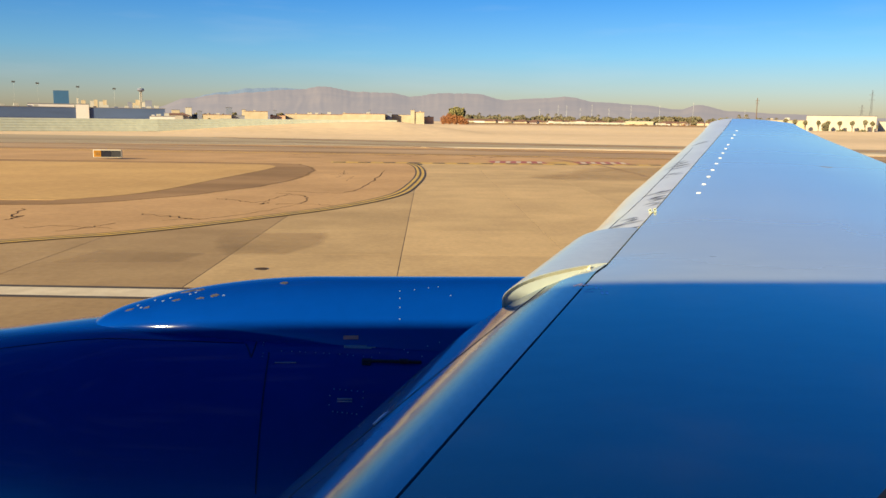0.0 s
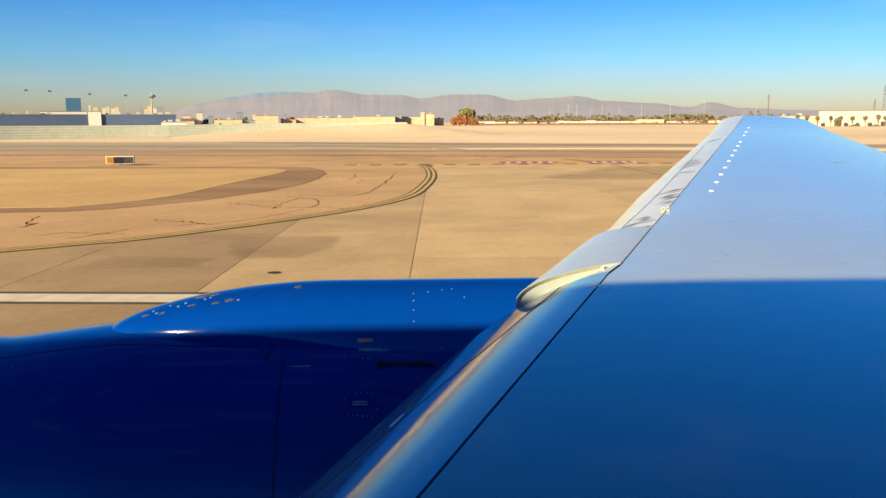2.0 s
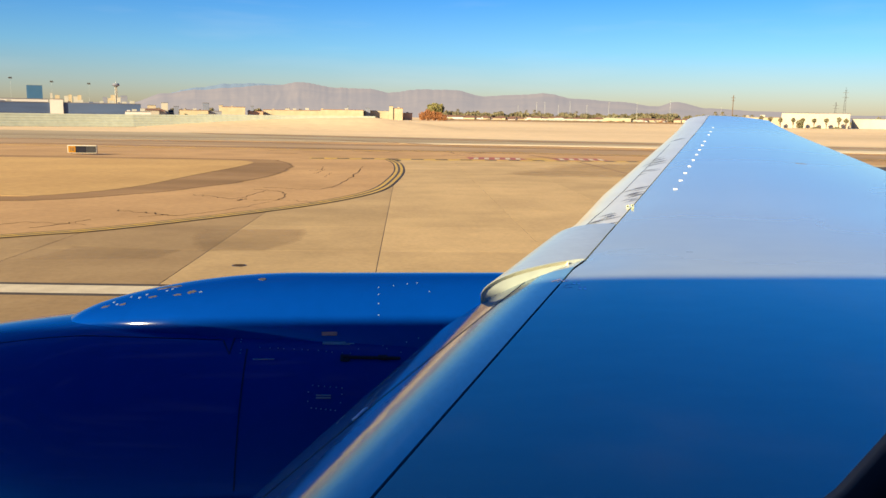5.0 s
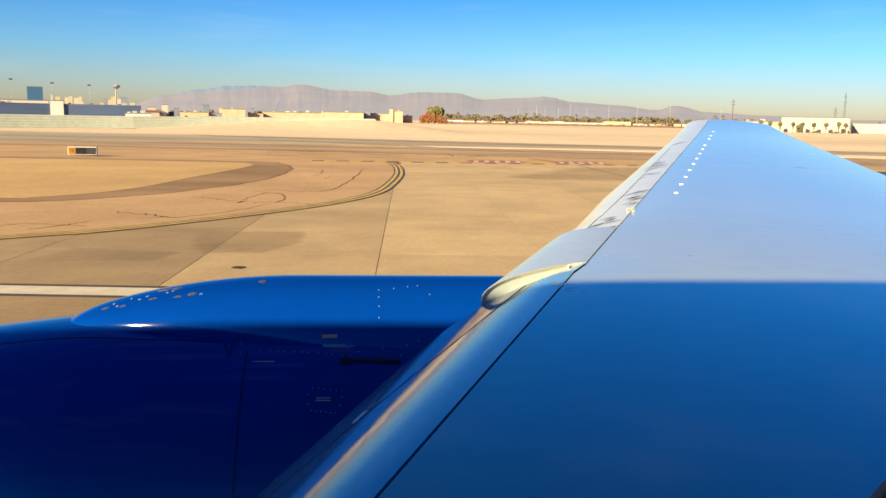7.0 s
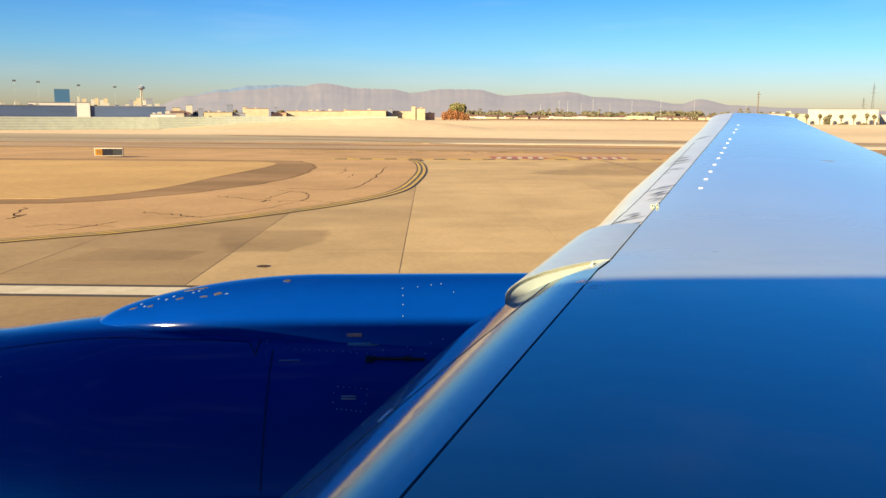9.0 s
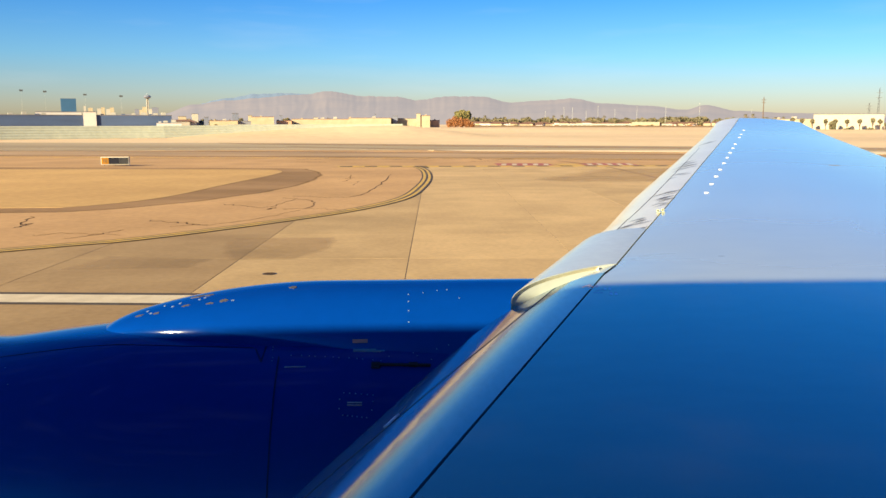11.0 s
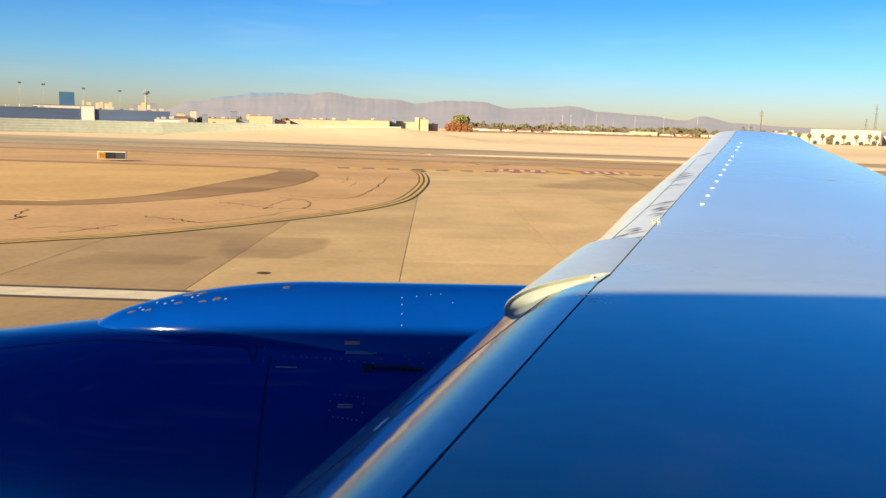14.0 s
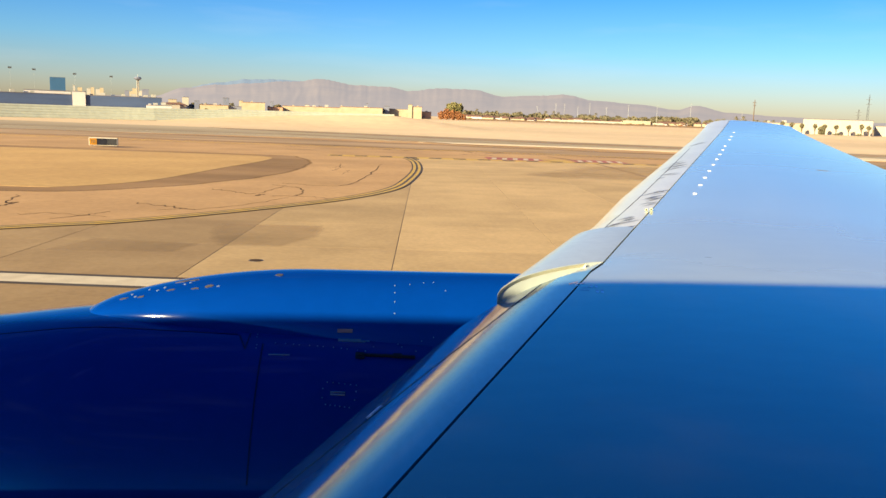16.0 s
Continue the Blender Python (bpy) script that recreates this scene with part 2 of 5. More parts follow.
def tube(bm, a, b, r0, r1, n=8):
    """A tapered round bar from a to b, added to bm."""
    a, b = Vector(a), Vector(b)
    q = (b - a).to_track_quat("Z", "Y")
    rings = []
    for p, r in ((a, r0), (b, r1)):
        rings.append([bm.verts.new(p + q @ Vector((r * math.cos(k * math.tau / n), r * math.sin(k * math.tau / n), 0))) for k in range(n)])
    for k in range(n):
        bm.faces.new((rings[0][k], rings[0][(k + 1) % n], rings[1][(k + 1) % n], rings[1][k]))
    bm.faces.new(rings[0][::-1]), bm.faces.new(rings[1])
    return bm


def empty(name, at=(0, 0, 0), rz=0.0):
    ob = new(name)
    ob.matrix_world = pose(*at, 0, 0, rz)
    return ob


def spline(points, steps=10):
    """A smooth line through a few plan points."""
    pts = [Vector(p) for p in points]
    pts = [pts[0] * 2 - pts[1]] + pts + [pts[-1] * 2 - pts[-2]]
    out = []
    for i in range(1, len(pts) - 2):
        p0, p1, p2, p3 = pts[i - 1:i + 3]
        for k in range(steps):
            t = k / steps
            out.append(0.5 * (2 * p1 + (p2 - p0) * t + (2 * p0 - 5 * p1 + 4 * p2 - p3) * t * t + (3 * p1 - p0 - 3 * p2 + p3) * t ** 3))
    return out + [pts[-2]]


def ribbon(name, line, width, z, mat, parent=None, label="", offset=0.0, wobble=0.0, thick=0.004):
    """A painted or poured strip of some thickness along a plan line."""
    rng = random.Random(len(line) * 7 + int(width * 1000))
    verts, faces, n = [], [], len(line)
    for i, p in enumerate(line):
        d = (line[min(i + 1, n - 1)] - line[max(i - 1, 0)]).normalized()
        s = Vector((-d.y, d.x))
        w = width / 2 * (1 + wobble * rng.uniform(-1, 1))
        for e in (offset + w, offset - w):
            q = Vector((p.x, p.y)) + s * e
            verts += [(q.x, q.y, z), (q.x, q.y, z - thick)]
    for i in range(n - 1):
        a = i * 4
        faces += [(a, a + 2, a + 6, a + 4), (a, a + 4, a + 5, a + 1), (a + 2, a + 3, a + 7, a + 6)]
    return link(name, verts, faces, mat, parent, label)


def sheet(name, outline, z, mat, label, thick=0.05):
    """A flat paved area with a real edge."""
    bm = bmesh.new()
    f = bm.faces.new([bm.verts.new((p[0], p[1], z)) for p in outline])
    r = bmesh.ops.extrude_face_region(bm, geom=[f])
    for v in r["geom"]:
        if isinstance(v, bmesh.types.BMVert):
            v.co.z -= thick
    bmesh.ops.triangulate(bm, faces=bm.faces[:])
    ob = part(name, bm, mat)
    return tagged(ob, label, "pavement", kind="structure")


def worn_sheet(name, outline, z, mat, label, feather):
    """A thin worn or stained area whose rim fades into what lies under it."""
    pts = [Vector((p[0], p[1])) for p in outline]
    n = len(pts)
    if sum(a.x * b.y - b.x * a.y for a, b in zip(pts, pts[1:] + pts[:1])) < 0:
        pts.reverse()
    inner, outer = [], []
    for i, p in enumerate(pts):
        d = ((p - pts[i - 1]).normalized() + (pts[(i + 1) % n] - p).normalized()).normalized()
        s = Vector((-d.y, d.x)) * feather
        inner.append((*(p + s), z)), outer.append((*(p - s), z))
    bm = bmesh.new()
    cover = bm.verts.layers.float.new("cover")
    vi = [bm.verts.new(v) for v in inner]
    vo = [bm.verts.new(v) for v in outer]
    for v in vi:
        v[cover] = 1.0
    bmesh.ops.triangulate(bm, faces=[bm.faces.new(vi)])
    for i in range(n):
        bm.faces.new((vo[i], vo[(i + 1) % n], vi[(i + 1) % n], vi[i]))
    ob = part(name, bm, mat)
    return tagged(ob, label, "pavement", kind="structure")


# ---- ground ----
bm = bmesh.new()
bmesh.ops.create_grid(bm, x_segments=40, y_segments=40, size=4900)
tagged(part("ground", bm, SAND), "flat tan desert sand reaching the horizon", "ground", kind="structure")


def rise(az, d):
    """The desert swells gently under the buildings beyond the airfield."""
    a = max(0.0, min(1.0, (az + 13.5) / 6))
    k = max(0.0, min(1.0, (d - mix_d(az)) / 90))
    return 1.6 * a * k * k * (3 - 2 * k)


def mix_d(az):
    return 330 + 60 * max(0.0, min(1.0, (20 - az) / 15)) - 130 * max(0.0, min(1.0, (1 - az) / 6))


verts, faces = [], []
for i in range(60):
    az = -16 + i
    for j in range(20):
        d = 240 + 17.5 * j if j < 15 else 493 + 150 * (j - 14)
        verts.append((d * math.sin(radians(az)), d * math.cos(radians(az)), rise(az, d) + (0.012 if 0 < i and 0 < j else -0.1)))
for i in range(59):
    for j in range(19):
        a = i * 20 + j
        faces.append((a, a + 1, a + 21, a + 20))
tagged(link("ground_rise", verts, faces, SAND, smooth=True), "gentle swell of pale desert sand before the buildings", "ground", kind="structure")

tagged(sheet("road", [(-260, 250), (-90, 197), (-25, 188), (34, 166), (160, 128), (260, 100), (260, 60), (-260, 60), (-320, 150)], 0.02, SHOULDER, ""), "worn pinkish tan asphalt shoulder beside the taxiway", "pavement")
sheet("taxiway", [(-260, 250), (-90, 196), (-25, 188), (34, 166), (160, 128), (260, 100), (260, 82), (160, 108), (34, 136), (-20, 140), (-63, 136), (-250, 170)], 0.028, TAXI, "pale concrete taxiway crossing the desert")
worn_sheet("taxiway_track", [(-260, 172), (-63, 138), (-20, 133), (30, 119), (160, 92), (160, 78), (30, 101), (-16, 112), (-54, 117), (-240, 140)], 0.034, FAR_TRACK, "dark brown tyre-worn strip of the taxiway", 5.0)
worn_sheet("pavement_far", [(-40, 190), (34, 160), (160, 124), (160, 118), (34, 150), (-30, 180)], 0.038, FAR_TRACK, "dark narrow asphalt shoulder beside the sand", 3.5)

tagged(sheet("ground_strip", [(4.5, 137), (9, 134), (18.2, 133.4), (30, 132), (43.5, 128), (110, 103), (110, 118), (48, 137), (36, 138.5), (19.4, 139), (9.6, 138.6)], 0.046, PALE, ""), "narrow strip of pale earth between taxiway edges", "ground")
tagged(ribbon("marking", spline(((-21, 161), (-10.7, 152.3), (0, 143.3), (12.5, 129.8), (22, 122.8)), 6), 1.6, 0.047, ASPHALT, wobble=0.25), "dark tyre streak curving over the taxiway", "road marking", kind="structure")

# apron of square concrete slabs
TURN = radians(-2.4)
apron = link("apron", [(-260, -200, 0), (260, -200, 0), (260, 84, 0), (-260, 84, 0), (-260, -200, 0.055), (260, -200, 0.055), (260, 80, 0.055), (2.3, 84.2, 0.055), (-260, 92, 0.055)],
             [(4, 5, 6, 7, 8)], JOINT)
tagged(apron, "tan concrete apron of large square slabs with dark joints", "pavement", kind="structure")

CURVE = spline([(-60, -4), (-30, 16), (-13.4, 28.7), (-9.6, 31.5), (-5.1, 37.1), (-1.8, 42.3), (0.6, 48.7), (1.8, 57.1), (2.6, 67.2), (2.7, 77.6), (2.1, 84.2)], 8)
sheet("shoulder", [(p.x, p.y) for p in CURVE] + [(-6, 85.5), (-260, 93), (-260, -4)], 0.075, SHOULDER, "pinkish worn asphalt shoulder crossed by black crack sealer")
RING_OUT = spline([(-60, 36), (-38, 39), (-19.2, 41.3), (-15.5, 42.3), (-12.3, 45.7), (-10.1, 49.7), (-7.7, 56.4), (-6.6, 66), (-6.9, 73), (-8.6, 79), (-12.1, 81.5), (-38.7, 84.5), (-90, 88)], 6)
worn_sheet("pavement_ring", [(p.x, p.y) for p in RING_OUT] + [(-90, 36)], 0.083, TRACK, "dark asphalt band round the sand island", 0.35)
RING_IN = spline([(-60, 39), (-38, 42), (-20.3, 43.7), (-16.8, 44.4), (-13.9, 49.5), (-12.2, 61.3), (-10.7, 71.7), (-11.1, 77.7), (-16.1, 79.9), (-38.6, 81), (-90, 84)], 6)
tagged(sheet("ground_island", [(p.x, p.y) for p in RING_IN] + [(-90, 39)], 0.095, ISLAND, ""), "bare tan sand island inside the asphalt band", "ground")

for off, w, m, lab in ((0.59, 0.22, YELLOW_LINE, "yellow taxiway edge line"), (0.19, 0.22, YELLOW_LINE, "yellow taxiway edge line"),
                       (0.76, 0.12, BLACK_LINE, "black border of the taxiway edge line"), (0.39, 0.18, BLACK_LINE, "black border of the taxiway edge line"), (0.02, 0.12, BLACK_LINE, "black border of the taxiway edge line")):
    tagged(ribbon("marking", CURVE, w, 0.088, m, offset=off), lab, "road marking", "double taxiway edge line", "structure")

stripe = [Vector((-60 + 5 * i, 25.0 - 0.4 * i)) for i in range(27)]
for off, w, m, lab in ((0, 0.95, WHITE_LINE, "broad white painted stripe on the apron"), (0.60, 0.25, BLACK_LINE, "thin black border of the white stripe"), (-0.60, 0.25, BLACK_LINE, "thin black border of the white stripe")):
    tagged(ribbon("marking", stripe, w, 0.0672, m, offset=off), lab, "road marking", "white apron stripe", "structure")

tagged(ribbon("marking", [Vector((2.9, 83.0)), Vector((60, 82.0)), Vector((200, 79.8))], 3.6, 0.0640, CONCRETE), "worn strip along the apron edge", "road marking", kind="structure")
# dashed hold line with red painted panels
for x0, x1, z in ((-6.2, 1.9, 0.088), (2.3, 42.0, 0.070)):
    tagged(ribbon("marking", [Vector((x0 + (x1 - x0) * k / 12, 84.9 + 0.01 * (x0 + (x1 - x0) * k / 12))) for k in range(13)], 2.4, z, YELLOW_LINE, wobble=0.12), "worn yellow band across the pavement", "road marking", "dashed hold line", "structure")
for i in range(19):
    x = -6.0 + 2.5 * i
    y = 84.9 + 0.01 * x
    tagged(ribbon("marking", [Vector((x, y)), Vector((x + 1.25, y + 0.012))], 1.5, 0.074 if x > 1.6 else 0.092, BLACK_LINE, wobble=0.2), "worn black dash on the yellow band", "road marking", "dashed hold line", "structure")
tagged(ribbon("marking", [Vector((16.9, 87.6)), Vector((19.0, 87.8))], 4.2, 0.066, YELLOW_LINE, wobble=0.3), "worn yellow patch between the painted panels", "road marking", "painted pavement panels", "structure")
for x0, x1 in ((10.3, 16.2), (19.6, 25.2)):
    tagged(ribbon("marking", [Vector((x0, 88.9)), Vector((x1, 88.7))], 5.4, 0.064, RED_SIGN), "faded red painted panel on the pavement", "road marking", "painted pavement panels", "structure")
    for k in range(5):
        x = x0 + (x1 - x0) * (k + 0.5) / 5.2
        tagged(ribbon("marking", [Vector((x, 87.0)), Vector((x + 0.5, 90.4))], 0.5, 0.069, WHITE_LINE), "pale unreadable bar on the red panel", "road marking", "painted pavement panels", "structure")
tagged(worn_sheet("pavement_patch", [(10, 64), (14, 70), (18.8, 79.5), (30, 81), (30, 66), (24, 62), (18.8, 61.6), (12.5, 62)], 0.0668, STAIN, "", 1.6), "darker stained corner of the apron", "pavement", "worn patches")

# edge lines of the far taxiway and a dark seam across the apron
for pts, w, m, lab in ((((-70, 152), (-27, 148.5), (-6, 142), (12, 136), (27, 133), (90, 118)), 0.5, WHITE_LINE, "pale painted edge line of the taxiway"),
                       (((-60, 112), (-12, 107), (13, 106), (36, 101), (90, 92)), 0.5, YELLOW_LINE, "worn yellow centre line of the taxiway"),
                       (((-80, 158), (-30, 156), (0, 148), (34, 141), (90, 126)), 0.9, ASPHALT, "dark tyre band on the taxiway")):
    tagged(ribbon("marking", spline(pts, 6), w, 0.042, m, wobble=0.15), lab, "road marking", kind="structure")
tagged(ribbon("marking", spline(((18.6, 98), (20.7, 86), (20.9, 74), (20.4, 60)), 5), 0.35, 0.068, ASPHALT, wobble=0.3), "dark patched seam across the apron", "road marking", kind="structure")

# worn patches of the slabs
for pts, m, lab in ((((-6.3, 31.9), (-2.5, 31.9), (-2.4, 29.2), (-3.4, 26.7), (-5.4, 26.6), (-6.3, 29.5)), STAIN, "darker stained patch of the concrete slabs"),
                    (((-9.6, 27.6), (-6.0, 27.0), (-6.4, 25.2), (-10.2, 25.0)), STAIN, "darker stained patch of the concrete slabs")):
    edge = [a.lerp(b, k / 3) for a, b in zip(map(Vector, pts), map(Vector, pts[1:] + pts[:1])) for k in range(3)]
    tagged(worn_sheet("pavement_patch", [tuple(v) for v in edge], 0.0660, m, lab, 0.22), lab, "pavement", "worn patches")

# crack sealer
rng = random.Random(11)


def crack(x, y, a, length, z, width=0.075):
    p, line = Vector((x, y)), []
    for k in range(int(length / 0.35)):
        line.append(p.copy())
        a += rng.uniform(-0.55, 0.55)
        p = p + Vector((math.cos(a), math.sin(a) * 1.3)) * 0.35
    tagged(ribbon("crack_sealer", line, width, z, TAR, wobble=0.5), "black poured crack sealer line in the asphalt", "crack", "crack sealer lines", "structure")


def sealed(points, width=0.09):
    """A poured sealer line that follows a crack through a few plan points."""
    line = spline(points, 7)
    for p in line[1:-1]:
        p.x += rng.uniform(-0.12, 0.12)
        p.y += rng.uniform(-0.35, 0.35)
    tagged(ribbon("crack_sealer", line, width * 0.55, 0.081, TAR, wobble=0.6), "black poured crack sealer line in the asphalt", "crack", "crack sealer lines", "structure")


for pts, w in ((((-16.1, 35.4), (-16.0, 36.4), (-16.5, 37.3), (-17.3, 39.8)), 0.16), (((-12.7, 32.0), (-11.9, 33.1), (-11.3, 34.5)), 0.10), (((-11.2, 38.0), (-10.1, 37.1), (-9.0, 36.5), (-8.2, 35.7)), 0.11),
               (((-9.5, 45.5), (-7.9, 44.0), (-6.9, 43.6), (-6.0, 48.3)), 0.09), (((-6.7, 42.4), (-6.4, 43.0)), 0.2), (((-6.8, 49.1), (-5.0, 47.0), (-4.7, 43.2), (-5.9, 42.5)), 0.12), (((-4.7, 43.0), (-2.7, 42.0)), 0.07),
               (((-6.4, 50.2), (-3.0, 49.5), (-1.7, 56.1), (-0.7, 71.8)), 0.11), (((-4.2, 62.4), (-3.9, 66), (-4.1, 71)), 0.06), (((-3.3, 59.1), (-3.0, 64)), 0.05), (((-9.7, 35.5), (-7.1, 37.1), (-5.0, 42.0)), 0.05),
               (((-4.9, 66), (-3.6, 67)), 0.05), (((-24, 35.5), (-21, 36.5), (-19.5, 38.5)), 0.09), (((-30, 30), (-26, 31), (-22, 33)), 0.09), (((-14.3, 33), (-13, 33.6), (-10.9, 32.8)), 0.05)):
    sealed(pts, w)
for k in range(14):
    crack(rng.uniform(-14, 14), rng.uniform(95, 112), rng.uniform(-0.3, 0.3), rng.uniform(2, 6), 0.03, 0.2)

# ---- the airliner that carries the camera ----
plane = tagged(empty("airliner"), "twin-engine airliner with pale grey wing and blue engine", "airplane")


TIP, DROOP = 16.9, 0.325


def mix(a, b, t):
    return a + (b - a) * max(0.0, min(1.0, t))


def le_x(y):
    if y < 3.72:
        return -0.283 + 0.4483 * (y - 2.765) + 0.0108 * (y - 2.765) ** 2
    return 0.031 + 0.489 * (y - 2.765) if y < 4.95 else 1.155 + 0.449 * (y - 5.155) + 0.0365 * max(0.0, 1 - (y - 4.95) / 0.5)


def te_x(y):
    return 6.01 + 0.32 * (y - 9.99) if y > 5.5 else 4.573


def seam_x(y):
    return 0.935 + 0.4545 * (y - 3.70)


def crest(y):
    return 3.5385 + 0.0536 * y + 0.06 * (max(0.0, y - 13.0) / 4) ** 2


def nose_drop(y):
    return mix(0.25, 0.08, y / 17.0) + mix(0.0, 0.10, (y - 4.9) / 0.8)


def upper(x, y, ahead=0.0):
    """Height of the wing's upper skin."""
    a, b = le_x(y) - ahead, te_x(y)
    s = max(0.0, (x - a) / (b - a))
    d = 0.0
    if s < 0.30:
        k = 1 - s / 0.30
        d = nose_drop(y) * (1 - max(0.0, 1 - k ** 2.2) ** (1 / 2.2))
    elif s > 0.40:
        d = mix(0.16, 0.08, y / 17.0) * ((s - 0.40) / 0.60) ** 1.8
    return crest(y) - d


def lower(x, y, ahead=0.0):
    a, b = le_x(y) - ahead, te_x(y)
    s = max(0.0, min(1.0, (x - a) / (b - a)))
    zn, zt = crest(y) - nose_drop(y), upper(b, y) - 0.012
    return zn + (zt - zn) * s - mix(0.30, 0.07, y / 17.0) * math.sin(math.pi * math.sqrt(s)) ** 0.8 * (1 - 0.5 * s)


def skin(name, y0, y1, ny, section, mat, parent, label="", caps=True):
    """A lofted piece of the wing from closed sections."""
    verts, faces, m = [], [], 0
    for i in range(ny + 1):
        ring = section(y0 + (y1 - y0) * i / ny)
        m = len(ring)
        verts += ring
    for i in range(ny):
        for k in range(m):
            a, b = i * m + k, i * m + (k + 1) % m
            faces.append((a, b, b + m, a + m))
    if caps:
        faces += [tuple(range(m)), tuple(range(ny * m, ny * m + m))]
    ob = link(name, verts, faces, mat, parent, label, smooth=True)
    ob.modifiers.new("edges", "EDGE_SPLIT").split_angle = radians(35)
    return ob


def box_section(y):
    a, b = seam_x(y) + 0.005, te_x(y)
    xs = [a + (b - a) * (i / 30) for i in range(31)]
    return [(x, y, upper(x, y)) for x in xs] + [(x, y, lower(x, y)) for x in reversed(xs)]


def droop(x, y):
    """Extra fall of the fixed leading edge ahead of the seam."""
    k = max(0.0, min(1.0, 1 - (x - le_x(y)) / (seam_x(y) - le_x(y))))
    return (DROOP - 0.0185 * (y - 2.765)) * k ** 1.45


def inboard_skin(x, y):
    return upper(x, y) - droop(x, y)


def nose_section(ahead=0.0, lift=0.0, seam=None, low=0.0):
    def section(y):
        a, b = le_x(y) - ahead, (seam or seam_x)(y) - 0.005
        xs = [a + (b - a) * (i / 22) ** 2.2 for i in range(23)]
        return [(x, y, upper(x, y, ahead) + lift * (1 - (x - a) / (b - a)) ** 0.8 - low * droop(x, y)) for x in reversed(xs)] + [(x, y, lower(x, y, ahead) - low * droop(x, y)) for x in xs[1:]]
    return section


def stretch(y):
    """How far the first outboard slat reaches ahead of the wing's line."""
    return mix(0.0, 0.06, (y - 4.94) / 2.2) * max(0.0, min(1.0, 1 - (y - 7.14) / 8.0))


def slat_skin(x, y):
    """Upper skin of the outboard slats; it meets the wing at the long seam."""
    a, b = le_x(y) - stretch(y), seam_x(y)
    f = max(0.0, min(1.0, (x - a) / (b - a)))
    return upper(x, y, stretch(y)) + (upper(b, y) - upper(b, y, stretch(y))) * f


def slat_section(y):
    a, b = le_x(y) - stretch(y), seam_x(y) - 0.005
    xs = [a + (b - a) * (i / 22) ** 2.2 for i in range(23)]
    return [(x, y, slat_skin(x, y)) for x in reversed(xs)] + [(x, y, lower(x, y, stretch(y))) for x in xs[1:]]


def tip_section(y):
    """The rounded wing tip."""
    k = min(1.0, (y - TIP) / 0.42)
    f = math.sqrt(max(0.0, 1 - k * k))
    a, b = le_x(TIP) + 0.5 * (y - TIP) + 0.55 * (1 - f), te_x(TIP) - 0.25 * (1 - f)
    out_u, out_l = [], []
    for i in range(25):
        s = (i / 24) ** 1.6
        x = le_x(TIP) + s * (te_x(TIP) - le_x(TIP))
        zu, zl = upper(x, TIP), lower(x, TIP)
        zm = (zu + zl) / 2
        xx = a + (b - a) * s
        out_u.append((xx, y, zm + (zu - zm) * max(f, 0.04) + 0.054 * (y - TIP)))
        out_l.append((xx, y, zm + (zl - zm) * max(f, 0.04) + 0.054 * (y - TIP)))
    return out_u + out_l[::-1]


wing = skin("wing", -0.4, TIP, 60, box_section, WING, plane, "pale grey painted wing skin")
skin("wing_tip", TIP, TIP + 0.42, 8, tip_section, WING, wing)
# dark seal in the long seam behind the leading edge
skin("seam_seal", -0.4, TIP, 40, lambda y: [(seam_x(y) - 0.02, y, upper(seam_x(y), y) - 0.012), (seam_x(y) + 0.02, y, upper(seam_x(y), y) - 0.012), (seam_x(y) + 0.02, y, lower(seam_x(y), y) + 0.03), (seam_x(y) - 0.02, y, lower(seam_x(y), y) + 0.03)], SEAM, wing)
skin("fixed_leading_edge", -0.4, 3.705, 44, nose_section(low=1.0), METAL, wing, "polished pale grey inboard leading edge, tinted with reflected blue")
END, SKEW = 3.74, 0.25      # inboard end of the first slat, and how far its end line runs outboard towards the seam


def end_y(f, v):
    return END + SKEW * f + (4.93 - END - SKEW * f) * v


def inboard_slat(v):
    """Closed section of the first slat at a share v of its span."""
    top, low = [], []
    for i in range(23):
        f = (i / 22) ** 2.2
        y = end_y(f, v)
        a, b = le_x(y), seam_x(y) - 0.006
        x = a + (b - a) * f
        top.append((x, y, upper(x, y) + 0.05 * (1 - f) ** 0.8))
        low.append((x, y, lower(x, y)))
    return top[::-1] + low[1:]


skin("slat", 0.0, 1.0, 14, inboard_slat, SLAT_TOP, wing, "pale grey inboard slat standing proud of the wing")


def under_slat(x, y):
    """The fixed skin that runs on under the end of the first slat."""
    x0 = x - 0.4545 * (y - 3.70)
    return mix(inboard_skin(x0, 3.70) + 0.0536 * (y - 3.70), upper(x, y) - droop(x0, 3.70), (y - 3.70) / 0.29)


verts, faces = [], []
for i in range(17):
    f = i / 16
    for j in range(9):
        y = 3.702 + (end_y(f, 0.0) + 0.12 - 3.702) * j / 8
        x = mix(le_x(END) - 0.02, seam_x(3.70) - 0.006, f) + 0.4545 * (y - 3.70)
        verts.append((x, y, under_slat(x, y) - 0.001 - 0.05 * max(0.0, y - end_y(f, 0.0) - 0.03)))
for i in range(16):
    for j in range(8):
        faces.append((i * 9 + j, i * 9 + j + 1, i * 9 + j + 10, i * 9 + j + 9))
link("fixed_skin", verts, faces, SLAT_TOP, wing, "pale grey skin at the end of the slat", smooth=True)
for y0, y1 in ((4.935, 8.600), (8.604, 12.600), (12.604, 16.90)):
    skin("slat", y0, y1, 20, slat_section, SLAT, wing, "grey metal leading edge slat")
